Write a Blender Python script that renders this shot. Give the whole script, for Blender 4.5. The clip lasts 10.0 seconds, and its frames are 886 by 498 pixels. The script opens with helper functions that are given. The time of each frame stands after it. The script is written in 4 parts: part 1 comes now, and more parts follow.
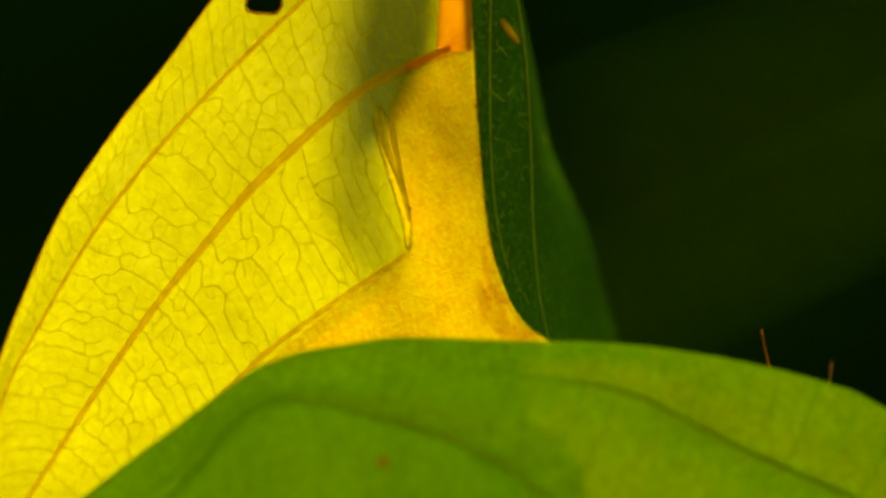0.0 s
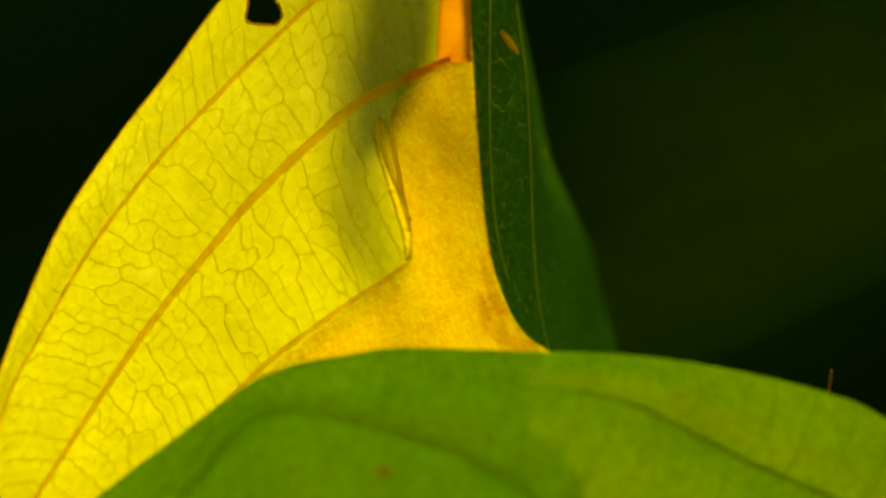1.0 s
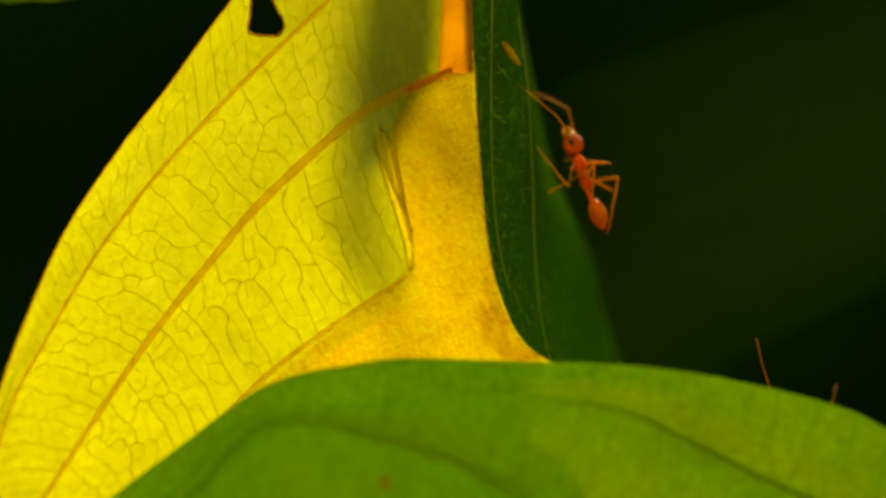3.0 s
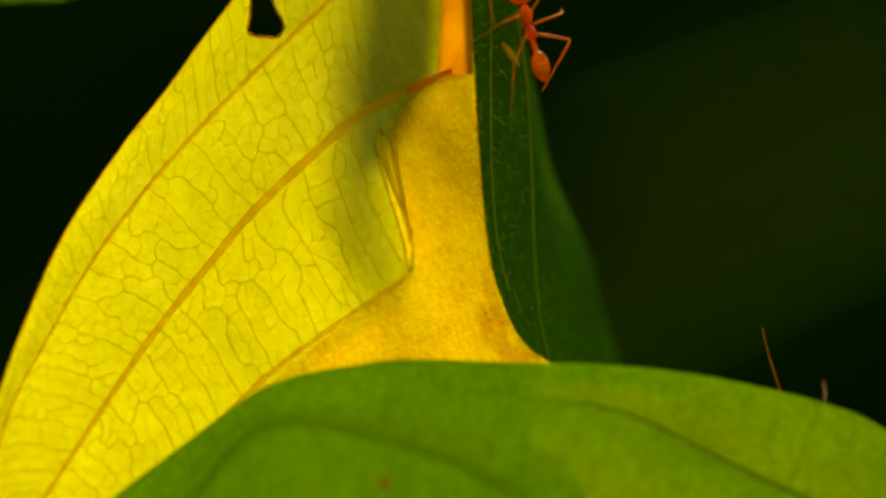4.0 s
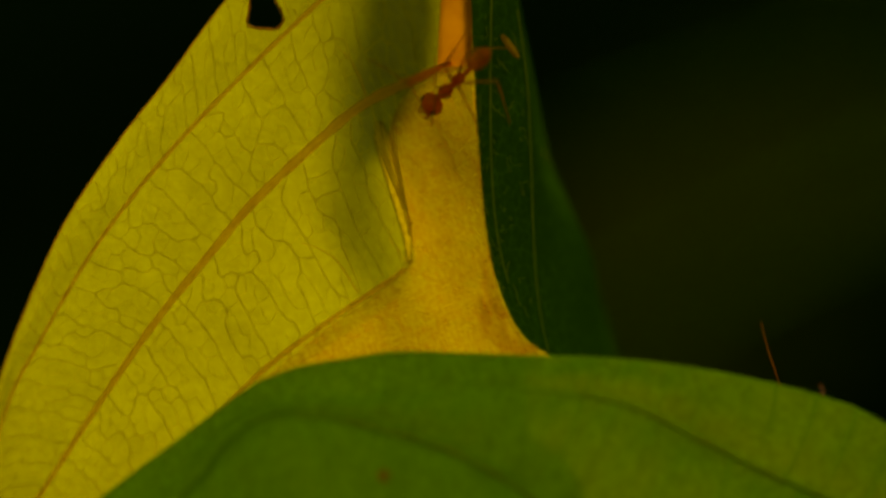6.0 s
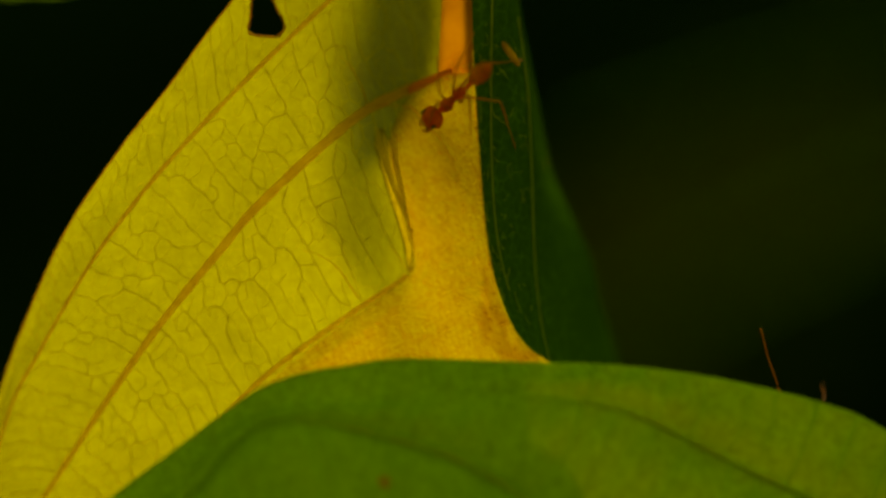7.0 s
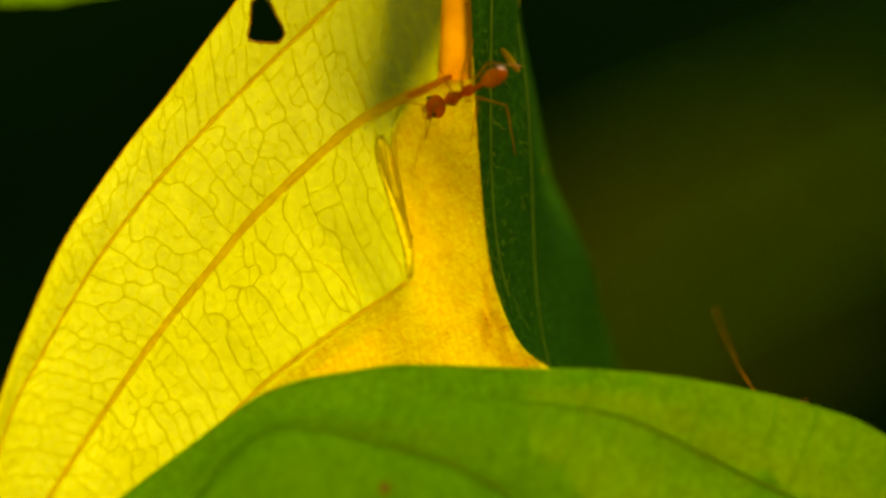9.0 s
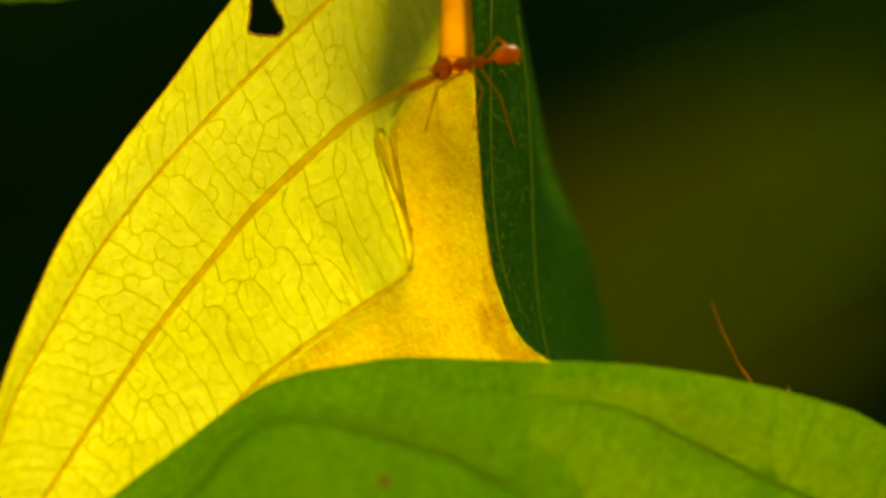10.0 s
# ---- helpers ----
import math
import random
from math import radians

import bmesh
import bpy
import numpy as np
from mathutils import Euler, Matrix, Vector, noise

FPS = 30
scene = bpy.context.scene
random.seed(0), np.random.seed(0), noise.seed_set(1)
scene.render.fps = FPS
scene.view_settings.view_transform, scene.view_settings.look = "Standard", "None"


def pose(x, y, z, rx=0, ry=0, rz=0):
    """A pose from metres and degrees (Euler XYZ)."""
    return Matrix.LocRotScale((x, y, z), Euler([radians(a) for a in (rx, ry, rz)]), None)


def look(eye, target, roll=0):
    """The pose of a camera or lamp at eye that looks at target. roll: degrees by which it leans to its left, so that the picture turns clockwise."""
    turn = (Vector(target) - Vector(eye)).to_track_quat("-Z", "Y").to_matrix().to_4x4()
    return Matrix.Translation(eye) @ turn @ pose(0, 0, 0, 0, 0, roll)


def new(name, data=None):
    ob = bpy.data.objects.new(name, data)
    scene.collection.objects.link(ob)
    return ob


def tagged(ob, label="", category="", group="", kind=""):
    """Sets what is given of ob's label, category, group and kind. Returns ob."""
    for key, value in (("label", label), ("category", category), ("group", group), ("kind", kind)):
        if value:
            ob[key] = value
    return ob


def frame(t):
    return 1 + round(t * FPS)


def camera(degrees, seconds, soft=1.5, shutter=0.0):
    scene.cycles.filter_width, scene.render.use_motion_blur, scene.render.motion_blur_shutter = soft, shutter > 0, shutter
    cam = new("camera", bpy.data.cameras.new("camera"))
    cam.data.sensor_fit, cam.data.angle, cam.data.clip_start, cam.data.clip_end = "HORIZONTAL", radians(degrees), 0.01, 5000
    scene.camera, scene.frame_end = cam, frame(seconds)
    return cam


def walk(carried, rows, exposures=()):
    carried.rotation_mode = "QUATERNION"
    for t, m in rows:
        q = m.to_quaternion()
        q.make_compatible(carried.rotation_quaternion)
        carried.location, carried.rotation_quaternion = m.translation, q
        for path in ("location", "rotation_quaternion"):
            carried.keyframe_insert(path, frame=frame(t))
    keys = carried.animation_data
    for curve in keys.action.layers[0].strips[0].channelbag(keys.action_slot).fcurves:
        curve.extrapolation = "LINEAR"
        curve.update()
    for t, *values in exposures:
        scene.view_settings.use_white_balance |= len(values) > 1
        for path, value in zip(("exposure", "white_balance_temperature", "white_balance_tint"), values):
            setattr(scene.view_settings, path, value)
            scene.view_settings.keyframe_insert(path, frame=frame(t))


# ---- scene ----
from mathutils import geometry

MM = 0.001

# ---- camera and its way ----
cam = camera(16, 10.0, soft=3.2, shutter=0.5)
cam.data.dof.use_dof = True
cam.data.dof.focus_distance = 0.2785
cam.data.dof.aperture_fstop = 5.6


def aim(back, tilt, pan, roll):
    """The camera 28 cm before the nest, drawn back by some millimetres, tilted up and panned left by degrees."""
    eye = Vector((0, -0.28 - back * MM, 0))
    way = Vector((-math.tan(radians(pan)), 1, math.tan(radians(tilt))))
    return look(eye, eye + way, roll)


walk(cam, [
    (0.0, aim(-0.6, -0.339, -0.017, -0.03)),
    (0.5, aim(-0.3, -0.298, -0.022, -0.09)),
    (1.0, aim(-0.3, -0.147, -0.018, -0.10)),
    (1.5, aim(0.2, 0.109, -0.002, -0.03)),
    (2.0, aim(0.3, 0.019, 0.008, -0.01)),
    (2.5, aim(0.2, -0.081, 0.015, -0.05)),
    (2.8, aim(0.3, -0.02, 0.013, -0.06)),
    (3.6, aim(0.5, 0.17, 0.008, -0.08)),
    (4.0, aim(0.5, 0.066, 0.006, -0.08)),
    (4.5, aim(0.0, 0.0, 0.0, 0.0)),
    (5.0, aim(0.1, -0.090, -0.011, 0.04)),
    (5.5, aim(0.1, -0.280, -0.016, 0.0)),
    (6.0, aim(0.3, -0.076, -0.008, 0.01)),
    (6.2, aim(0.6, 0.147, -0.001, -0.05)),
    (6.7, aim(0.8, 0.14, 0.003, 0.0)),
    (7.3, aim(0.9, -0.03, 0.006, 0.03)),
    (7.5, aim(0.9, 0.090, 0.006, 0.04)),
    (8.0, aim(0.8, 0.225, 0.006, -0.08)),
    (8.5, aim(0.9, -0.004, 0.004, -0.04)),
    (9.0, aim(1.0, 0.165, 0.005, -0.09)),
    (9.5, aim(0.9, 0.184, 0.003, -0.12)),
    (10.0, aim(1.0, 0.037, 0.003, -0.08)),
], exposures=[(t, e + 0.48, 11500 + 4500 * math.exp(-((t - 6.3) / 1.1) ** 2) - 900 * min(1, max(0, t - 7.8)), 10) for t, e in (
    (0.0, 0.2), (2.7, 0.14), (4.5, 0.02), (5.2, -0.2), (5.6, -0.52), (6.0, -1.14), (6.2, -1.22), (6.8, -0.95), (7.3, -0.5),
    (7.9, 0.0), (8.5, 0.15), (9.0, 0.27), (10.0, 0.34))])

# ---- sky and sun: low sun behind the nest ----
SUN_ELEVATION, SUN_TURN = 40.0, 10.0
world = bpy.data.worlds.new("sky")
scene.world = world
world.use_nodes = True
wt = world.node_tree
sky = wt.nodes.new("ShaderNodeTexSky")
sky.sky_type, sky.sun_disc = "NISHITA", False
sky.sun_elevation, sky.sun_rotation = radians(SUN_ELEVATION), radians(SUN_TURN)
wt.nodes["Background"].inputs["Strength"].default_value = 0.16
wt.links.new(sky.outputs["Color"], wt.nodes["Background"].inputs["Color"])
sun_data = bpy.data.lights.new("sun", "SUN")
sun_data.energy, sun_data.angle, sun_data.color = 4.8, radians(1.8), (1.0, 0.9, 0.72)
sun = new("sun", sun_data)
sun_way = Vector((math.sin(radians(SUN_TURN)) * math.cos(radians(SUN_ELEVATION)),
                  math.cos(radians(SUN_TURN)) * math.cos(radians(SUN_ELEVATION)),
                  math.sin(radians(SUN_ELEVATION))))
sun.matrix_world = look(sun_way * 3, (0, 0, 0))


# ---- materials ----
def shader(name):
    mat = bpy.data.materials.new(name)
    mat.use_nodes = True
    nt = mat.node_tree
    nt.nodes.clear()
    return mat, nt, nt.nodes.new("ShaderNodeOutputMaterial")


def noise_node(nt, scale, detail=4.0, rough=0.55, stretch=None):
    tc = nt.nodes.new("ShaderNodeTexCoord")
    nz = nt.nodes.new("ShaderNodeTexNoise")
    nz.inputs["Scale"].default_value = scale
    nz.inputs["Detail"].default_value = detail
    nz.inputs["Roughness"].default_value = rough
    if stretch:
        mp = nt.nodes.new("ShaderNodeMapping")
        mp.inputs["Scale"].default_value = stretch
        nt.links.new(tc.outputs["Object"], mp.inputs["Vector"])
        nt.links.new(mp.outputs["Vector"], nz.inputs["Vector"])
    else:
        nt.links.new(tc.outputs["Object"], nz.inputs["Vector"])
    return nz


def ramp(nt, source, stops):
    cr = nt.nodes.new("ShaderNodeValToRGB")
    els = cr.color_ramp.elements
    while len(els) < len(stops):
        els.new(0.5)
    for e, (p, c) in zip(els, stops):
        e.position, e.color = p, (*c, 1)
    nt.links.new(source, cr.inputs["Fac"])
    return cr


def mixed(nt, a, b, fac, mode="MIX"):
    mx = nt.nodes.new("ShaderNodeMix")
    mx.data_type, mx.blend_type = "RGBA", mode
    for value, i in ((fac, 0), (a, 6), (b, 7)):
        if isinstance(value, (int, float)):
            mx.inputs[i].default_value = value
        elif isinstance(value, tuple):
            mx.inputs[i].default_value = (*value, 1)
        else:
            nt.links.new(value, mx.inputs[i])
    return mx.outputs[2]


def leaf_material(name, upper, lower, through_a, through_b, share, rough=0.45, cells=0.0, gloss=0.4):
    """A leaf: a green skin with a waxy sheen that lets part of the light through.
    upper, lower: skin tones; through_a, through_b: tones of the light that passes; share: how much passes."""
    mat, nt, out = shader(name)
    big = noise_node(nt, 90, 5)
    fine = noise_node(nt, 1400, 4, 0.6)
    skin = mixed(nt, ramp(nt, big.outputs["Fac"], [(0.3, lower), (0.7, upper)]).outputs["Color"],
                 ramp(nt, fine.outputs["Fac"], [(0.3, (0.62, 0.62, 0.62)), (0.75, (1.15, 1.12, 1.1))]).outputs["Color"], 1.0, "MULTIPLY")
    thru = mixed(nt, ramp(nt, big.outputs["Fac"], [(0.3, through_a), (0.7, through_b)]).outputs["Color"],
                 ramp(nt, fine.outputs["Fac"], [(0.3, (0.8, 0.78, 0.7)), (0.7, (1.0, 1.0, 1.0))]).outputs["Color"], 1.0, "MULTIPLY")
    height = fine.outputs["Fac"]
    if cells:
        vo = nt.nodes.new("ShaderNodeTexVoronoi")
        vo.feature = "DISTANCE_TO_EDGE"
        vo.inputs["Scale"].default_value = cells
        tc = nt.nodes.new("ShaderNodeTexCoord")
        warp = noise_node(nt, cells * 0.7, 2)
        add = nt.nodes.new("ShaderNodeVectorMath")
        add.operation = "MULTIPLY_ADD"
        nt.links.new(warp.outputs["Color"], add.inputs[0])
        add.inputs[1].default_value = (0.9 / cells,) * 3
        nt.links.new(tc.outputs["Object"], add.inputs[2])
        nt.links.new(add.outputs["Vector"], vo.inputs["Vector"])
        finest = ramp(nt, vo.outputs["Distance"], [(0.0, (0.8, 0.82, 0.62)), (0.09, (1, 1, 1))])
        thru = mixed(nt, thru, finest.outputs["Color"], 0.7, "MULTIPLY")
        skin = mixed(nt, skin, ramp(nt, vo.outputs["Distance"], [(0.0, (1.9, 1.6, 1.4)), (0.05, (1, 1, 1))]).outputs["Color"], 1.0, "MULTIPLY")
        height = vo.outputs["Distance"]
    bump = nt.nodes.new("ShaderNodeBump")
    bump.inputs["Strength"].default_value = 0.25
    bump.inputs["Distance"].default_value = 0.0001
    nt.links.new(height, bump.inputs["Height"])
    pr = nt.nodes.new("ShaderNodeBsdfPrincipled")
    pr.inputs["Roughness"].default_value = rough
    pr.inputs["Specular IOR Level"].default_value = gloss
    nt.links.new(skin, pr.inputs["Base Color"])
    nt.links.new(bump.outputs["Normal"], pr.inputs["Normal"])
    tr = nt.nodes.new("ShaderNodeBsdfTranslucent")
    nt.links.new(thru, tr.inputs["Color"])
    nt.links.new(bump.outputs["Normal"], tr.inputs["Normal"])
    mx = nt.nodes.new("ShaderNodeMixShader")
    mx.inputs["Fac"].default_value = share
    nt.links.new(pr.outputs["BSDF"], mx.inputs[1])
    nt.links.new(tr.outputs["BSDF"], mx.inputs[2])
    nt.links.new(mx.outputs["Shader"], out.inputs["Surface"])
    return mat


def solid_material(name, a, b, scale, rough=0.5, share=0.0, gloss=0.4, bump_strength=0.3):
    """A body colour that wanders between two tones, with fine relief; share: light that passes through it."""
    mat, nt, out = shader(name)
    nz = noise_node(nt, scale, 5)
    tone = ramp(nt, nz.outputs["Fac"], [(0.32, a), (0.68, b)]).outputs["Color"]
    bump = nt.nodes.new("ShaderNodeBump")
    bump.inputs["Strength"].default_value = bump_strength
    bump.inputs["Distance"].default_value = 0.00005
    fine = noise_node(nt, scale * 5, 3)
    nt.links.new(fine.outputs["Fac"], bump.inputs["Height"])
    pr = nt.nodes.new("ShaderNodeBsdfPrincipled")
    pr.inputs["Roughness"].default_value = rough
    pr.inputs["Specular IOR Level"].default_value = gloss
    pr.inputs["Specular Tint"].default_value = (1.0, 0.78, 0.4, 1)
    nt.links.new(tone, pr.inputs["Base Color"])
    nt.links.new(bump.outputs["Normal"], pr.inputs["Normal"])
    if share:
        tr = nt.nodes.new("ShaderNodeBsdfTranslucent")
        nt.links.new(tone, tr.inputs["Color"])
        mx = nt.nodes.new("ShaderNodeMixShader")
        mx.inputs["Fac"].default_value = share
        nt.links.new(pr.outputs["BSDF"], mx.inputs[1])
        nt.links.new(tr.outputs["BSDF"], mx.inputs[2])
        nt.links.new(mx.outputs["Shader"], out.inputs["Surface"])
    else:
        nt.links.new(pr.outputs["BSDF"], out.inputs["Surface"])
    return mat


def silk_material(name, dark_tone, light_tone, fray=False):
    """Felted silk: cross-laid fibres, thin enough that some light and view pass between them.
    fray: the felt thins out along the first edge of its sheet."""
    mat, nt, out = shader(name)
    lays = []
    for turn, stretch in ((0.3, (650, 1100, 5200)), (-0.45, (580, 1100, 4400)), (1.2, (800, 1100, 3600))):
        tc = nt.nodes.new("ShaderNodeTexCoord")
        mp = nt.nodes.new("ShaderNodeMapping")
        mp.vector_type = "TEXTURE"
        mp.inputs["Rotation"].default_value = (0, turn, 0)
        mp.inputs["Scale"].default_value = tuple(1 / v for v in stretch)
        nz = nt.nodes.new("ShaderNodeTexNoise")
        nz.inputs["Scale"].default_value = 1.0
        nz.inputs["Detail"].default_value = 5
        nz.inputs["Roughness"].default_value = 0.7
        nt.links.new(tc.outputs["Object"], mp.inputs["Vector"])
        nt.links.new(mp.outputs["Vector"], nz.inputs["Vector"])
        lays.append(nz.outputs["Fac"])
    top = nt.nodes.new("ShaderNodeMath")
    top.operation = "MAXIMUM"
    nt.links.new(lays[0], top.inputs[0])
    nt.links.new(lays[1], top.inputs[1])
    felt = nt.nodes.new("ShaderNodeMath")
    felt.operation = "MULTIPLY_ADD"
    nt.links.new(lays[2], felt.inputs[0])
    felt.inputs[1].default_value = 0.45
    half = nt.nodes.new("ShaderNodeMath")
    half.operation = "MULTIPLY"
    half.inputs[1].default_value = 0.55
    nt.links.new(top.outputs[0], half.inputs[0])
    nt.links.new(half.outputs[0], felt.inputs[2])
    felt = felt.outputs[0]
    patch = noise_node(nt, 240, 4, 0.6)
    tone = mixed(nt, ramp(nt, felt, [(0.46, dark_tone), (0.56, light_tone)]).outputs["Color"],
                 ramp(nt, patch.outputs["Fac"], [(0.3, (0.97, 0.86, 0.7)), (0.5, (0.99, 0.95, 0.9)), (0.65, (1.0, 1.0, 1.0))]).outputs["Color"], 1.0, "MULTIPLY")
    bump = nt.nodes.new("ShaderNodeBump")
    bump.inputs["Strength"].default_value = 0.5
    bump.inputs["Distance"].default_value = 0.00012
    nt.links.new(felt, bump.inputs["Height"])
    df = nt.nodes.new("ShaderNodeBsdfDiffuse")
    tr = nt.nodes.new("ShaderNodeBsdfTranslucent")
    for node in (df, tr):
        nt.links.new(tone, node.inputs["Color"])
        nt.links.new(bump.outputs["Normal"], node.inputs["Normal"])
    mx = nt.nodes.new("ShaderNodeMixShader")
    mx.inputs["Fac"].default_value = 0.9
    nt.links.new(df.outputs["BSDF"], mx.inputs[1])
    nt.links.new(tr.outputs["BSDF"], mx.inputs[2])
    gaps = ramp(nt, felt, [(0.36, (0.86, 0.86, 0.86)), (0.62, (0.58, 0.58, 0.58))]).outputs["Color"]
    hole_tone = tone
    if fray:
        tc = nt.nodes.new("ShaderNodeTexCoord")
        sep = nt.nodes.new("ShaderNodeSeparateXYZ")
        nt.links.new(tc.outputs["UV"], sep.inputs[0])
        rag = noise_node(nt, 700, 4, 0.7)
        edge = nt.nodes.new("ShaderNodeMath")
        edge.operation = "MULTIPLY_ADD"
        edge.inputs[1].default_value = -0.035
        nt.links.new(rag.outputs["Fac"], edge.inputs[0])
        nt.links.new(sep.outputs["Y"], edge.inputs[2])
        worn = ramp(nt, edge.outputs[0], [(0.0, (1, 1, 1)), (0.02, (0, 0, 0))]).outputs["Color"]
        low = ramp(nt, sep.outputs["X"], [(0.6, (0, 0, 0)), (0.68, (1, 1, 1))]).outputs["Color"]
        worn = mixed(nt, worn, low, 1.0, "MULTIPLY")
        head_edge = nt.nodes.new("ShaderNodeMath")
        head_edge.operation = "MULTIPLY_ADD"
        head_edge.inputs[1].default_value = -0.12
        nt.links.new(rag.outputs["Fac"], head_edge.inputs[0])
        nt.links.new(sep.outputs["X"], head_edge.inputs[2])
        worn = mixed(nt, worn, ramp(nt, head_edge.outputs[0], [(0.0, (1, 1, 1)), (0.09, (0, 0, 0))]).outputs["Color"], 1.0, "ADD")
        gaps = mixed(nt, gaps, (1.0, 1.0, 1.0), worn)
        hole_tone = mixed(nt, tone, (1.0, 1.0, 1.0), worn)
    hole = nt.nodes.new("ShaderNodeBsdfTransparent")
    nt.links.new(hole_tone, hole.inputs["Color"])
    m2 = nt.nodes.new("ShaderNodeMixShader")
    nt.links.new(gaps, m2.inputs["Fac"])
    nt.links.new(mx.outputs["Shader"], m2.inputs[1])
    nt.links.new(hole.outputs["BSDF"], m2.inputs[2])
    nt.links.new(m2.outputs["Shader"], out.inputs["Surface"])
    return mat


M_YELLOW = leaf_material("sunlit_leaf", (0.22, 0.3, 0.04), (0.16, 0.25, 0.03), (0.37, 0.382, 0.018), (0.435, 0.466, 0.03), 0.8, 0.5, 1500)
M_GREEN = leaf_material("green_leaf", (0.248, 0.585, 0.006), (0.18, 0.48, 0.005), (0.34, 0.38, 0.002), (0.42, 0.44, 0.003), 0.09, 0.7, 0, 0.06)
# leaf standing in shade; part of that shade is put into its colour
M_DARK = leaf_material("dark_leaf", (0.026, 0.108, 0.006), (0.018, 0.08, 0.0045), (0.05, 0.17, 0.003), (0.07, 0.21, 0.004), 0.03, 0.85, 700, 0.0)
# near-black skin: the shade behind the nest is put into the colour
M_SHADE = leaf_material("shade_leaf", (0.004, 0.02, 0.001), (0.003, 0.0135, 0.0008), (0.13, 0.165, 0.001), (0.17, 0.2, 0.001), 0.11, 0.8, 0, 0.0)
M_VEIN = solid_material("leaf_vein", (0.93, 0.6, 0.02), (0.98, 0.7, 0.03), 700, 0.5, 0.9)
M_NET = solid_material("leaf_veinlet", (0.62, 0.55, 0.01), (0.78, 0.7, 0.018), 700, 0.5, 0.92)
M_MIDRIB = solid_material("midrib", (0.36, 0.145, 0.002), (0.47, 0.215, 0.003), 300, 0.6, 0.93, 0.1)
M_GVEIN = solid_material("green_vein", (0.19, 0.44, 0.005), (0.225, 0.5, 0.005), 600, 0.95, 0.2, 0.0)
M_GCORE = solid_material("vein_core", (0.38, 0.5, 0.01), (0.46, 0.57, 0.015), 400, 0.8, 0.5, 0.05)
M_GNET = solid_material("green_veinlet", (0.215, 0.5, 0.005), (0.245, 0.56, 0.006), 600, 0.95, 0.15, 0.0)
M_DVEIN = solid_material("pale_vein", (0.17, 0.25, 0.012), (0.27, 0.33, 0.02), 600, 0.7, 0.2, 0.0)
M_BROWN = solid_material("dry_edge", (0.36, 0.15, 0.01), (0.62, 0.34, 0.02), 900, 0.8, 0.6, 0.1)
M_SILK = silk_material("silk", (0.92, 0.63, 0.005), (1.0, 0.88, 0.02), True)
M_ROOT = solid_material("vein_root", (0.84, 0.45, 0.01), (0.93, 0.55, 0.018), 700, 0.5, 0.92, 0.1)
# passes more light than the blade it replaces, to brighten the silk
M_BRIGHTENER = solid_material("silk_brightener", (0.385, 0.36, 0.006), (0.44, 0.42, 0.012), 200, 0.8, 0.92, 0.0)
M_STAIN = silk_material("stained_silk", (0.99, 0.82, 0.01), (1.0, 0.92, 0.02))
M_FIBRE = silk_material("silk_fibre", (1.0, 0.93, 0.05), (1.0, 0.98, 0.1))
M_THREAD = solid_material("silk_thread", (0.9, 0.8, 0.06), (0.97, 0.9, 0.12), 900, 0.5, 0.85, 0.1)
M_BUNDLE = solid_material("silk_bundle", (0.34, 0.265, 0.01), (0.5, 0.41, 0.025), 1800, 0.5, 0.92, 0.1)
M_ANT = solid_material("ant_shell", (0.6, 0.085, 0.0008), (0.93, 0.24, 0.003), 900, 0.3, 0.56, 0.2, 0.15)
M_LIMB = solid_material("ant_limb", (0.5, 0.19, 0.005), (0.74, 0.38, 0.016), 500, 0.45, 0.72, 0.1, 0.1)
M_GASTER = solid_material("ant_gaster", (0.45, 0.08, 0.001), (0.85, 0.28, 0.008), 700, 0.38, 0.62, 0.14, 0.3)
M_EYE = solid_material("ant_eye", (0.012, 0.008, 0.004), (0.02, 0.012, 0.006), 900, 0.15, 0.0, 0.5, 0.05)
M_PALE = solid_material("ant_mouth", (0.66, 0.28, 0.015), (0.8, 0.44, 0.05), 1400, 0.4, 0.3, 0.1)
M_HUSK = solid_material("dry_husk", (0.3, 0.14, 0.004), (0.55, 0.3, 0.008), 900, 0.9, 0.1, 0.0)
M_SPOT = solid_material("brown_spot", (0.32, 0.15, 0.008), (0.4, 0.21, 0.012), 1200, 0.7)
M_STEM = solid_material("stem_bark", (0.09, 0.08, 0.03), (0.15, 0.12, 0.05), 200, 0.8)
# near-black foliage: its shade is put into the base colour
M_SHADED_FOLIAGE = solid_material("thicket", (0.0024, 0.015, 0.0012), (0.0038, 0.02, 0.0016), 4, 0.95, 0, 0.0)
M_SOIL = solid_material("leaf_litter", (0.05, 0.035, 0.02), (0.1, 0.075, 0.04), 14, 0.9)


# ---- shaping tools ----
def spline(points, n, even=True):
    """n points along a smooth curve through the given ones (in millimetres), as an array in metres."""
    p = np.array(points, float) * MM
    return smooth(p, n, even)


def smooth(p, n, even=True):
    k = len(p)
    ext = np.vstack([2 * p[0] - p[1], p, 2 * p[-1] - p[-2]])
    dense = []
    m = 24
    for i in range(k - 1):
        a, b, c, d = ext[i:i + 4]
        for j in range(m):
            u = j / m
            dense.append(0.5 * (2 * b + (c - a) * u + (2 * a - 5 * b + 4 * c - d) * u * u + (3 * b - a - 3 * c + d) * u ** 3))
    dense.append(p[-1])
    dense = np.array(dense)
    if even:
        dist = np.r_[0, np.cumsum(np.linalg.norm(np.diff(dense, axis=0), axis=1))]
    else:
        dist = np.arange(len(dense), dtype=float)
    w = np.linspace(0, dist[-1], n)
    return np.stack([np.interp(w, dist, dense[:, i]) for i in range(3)], 1)


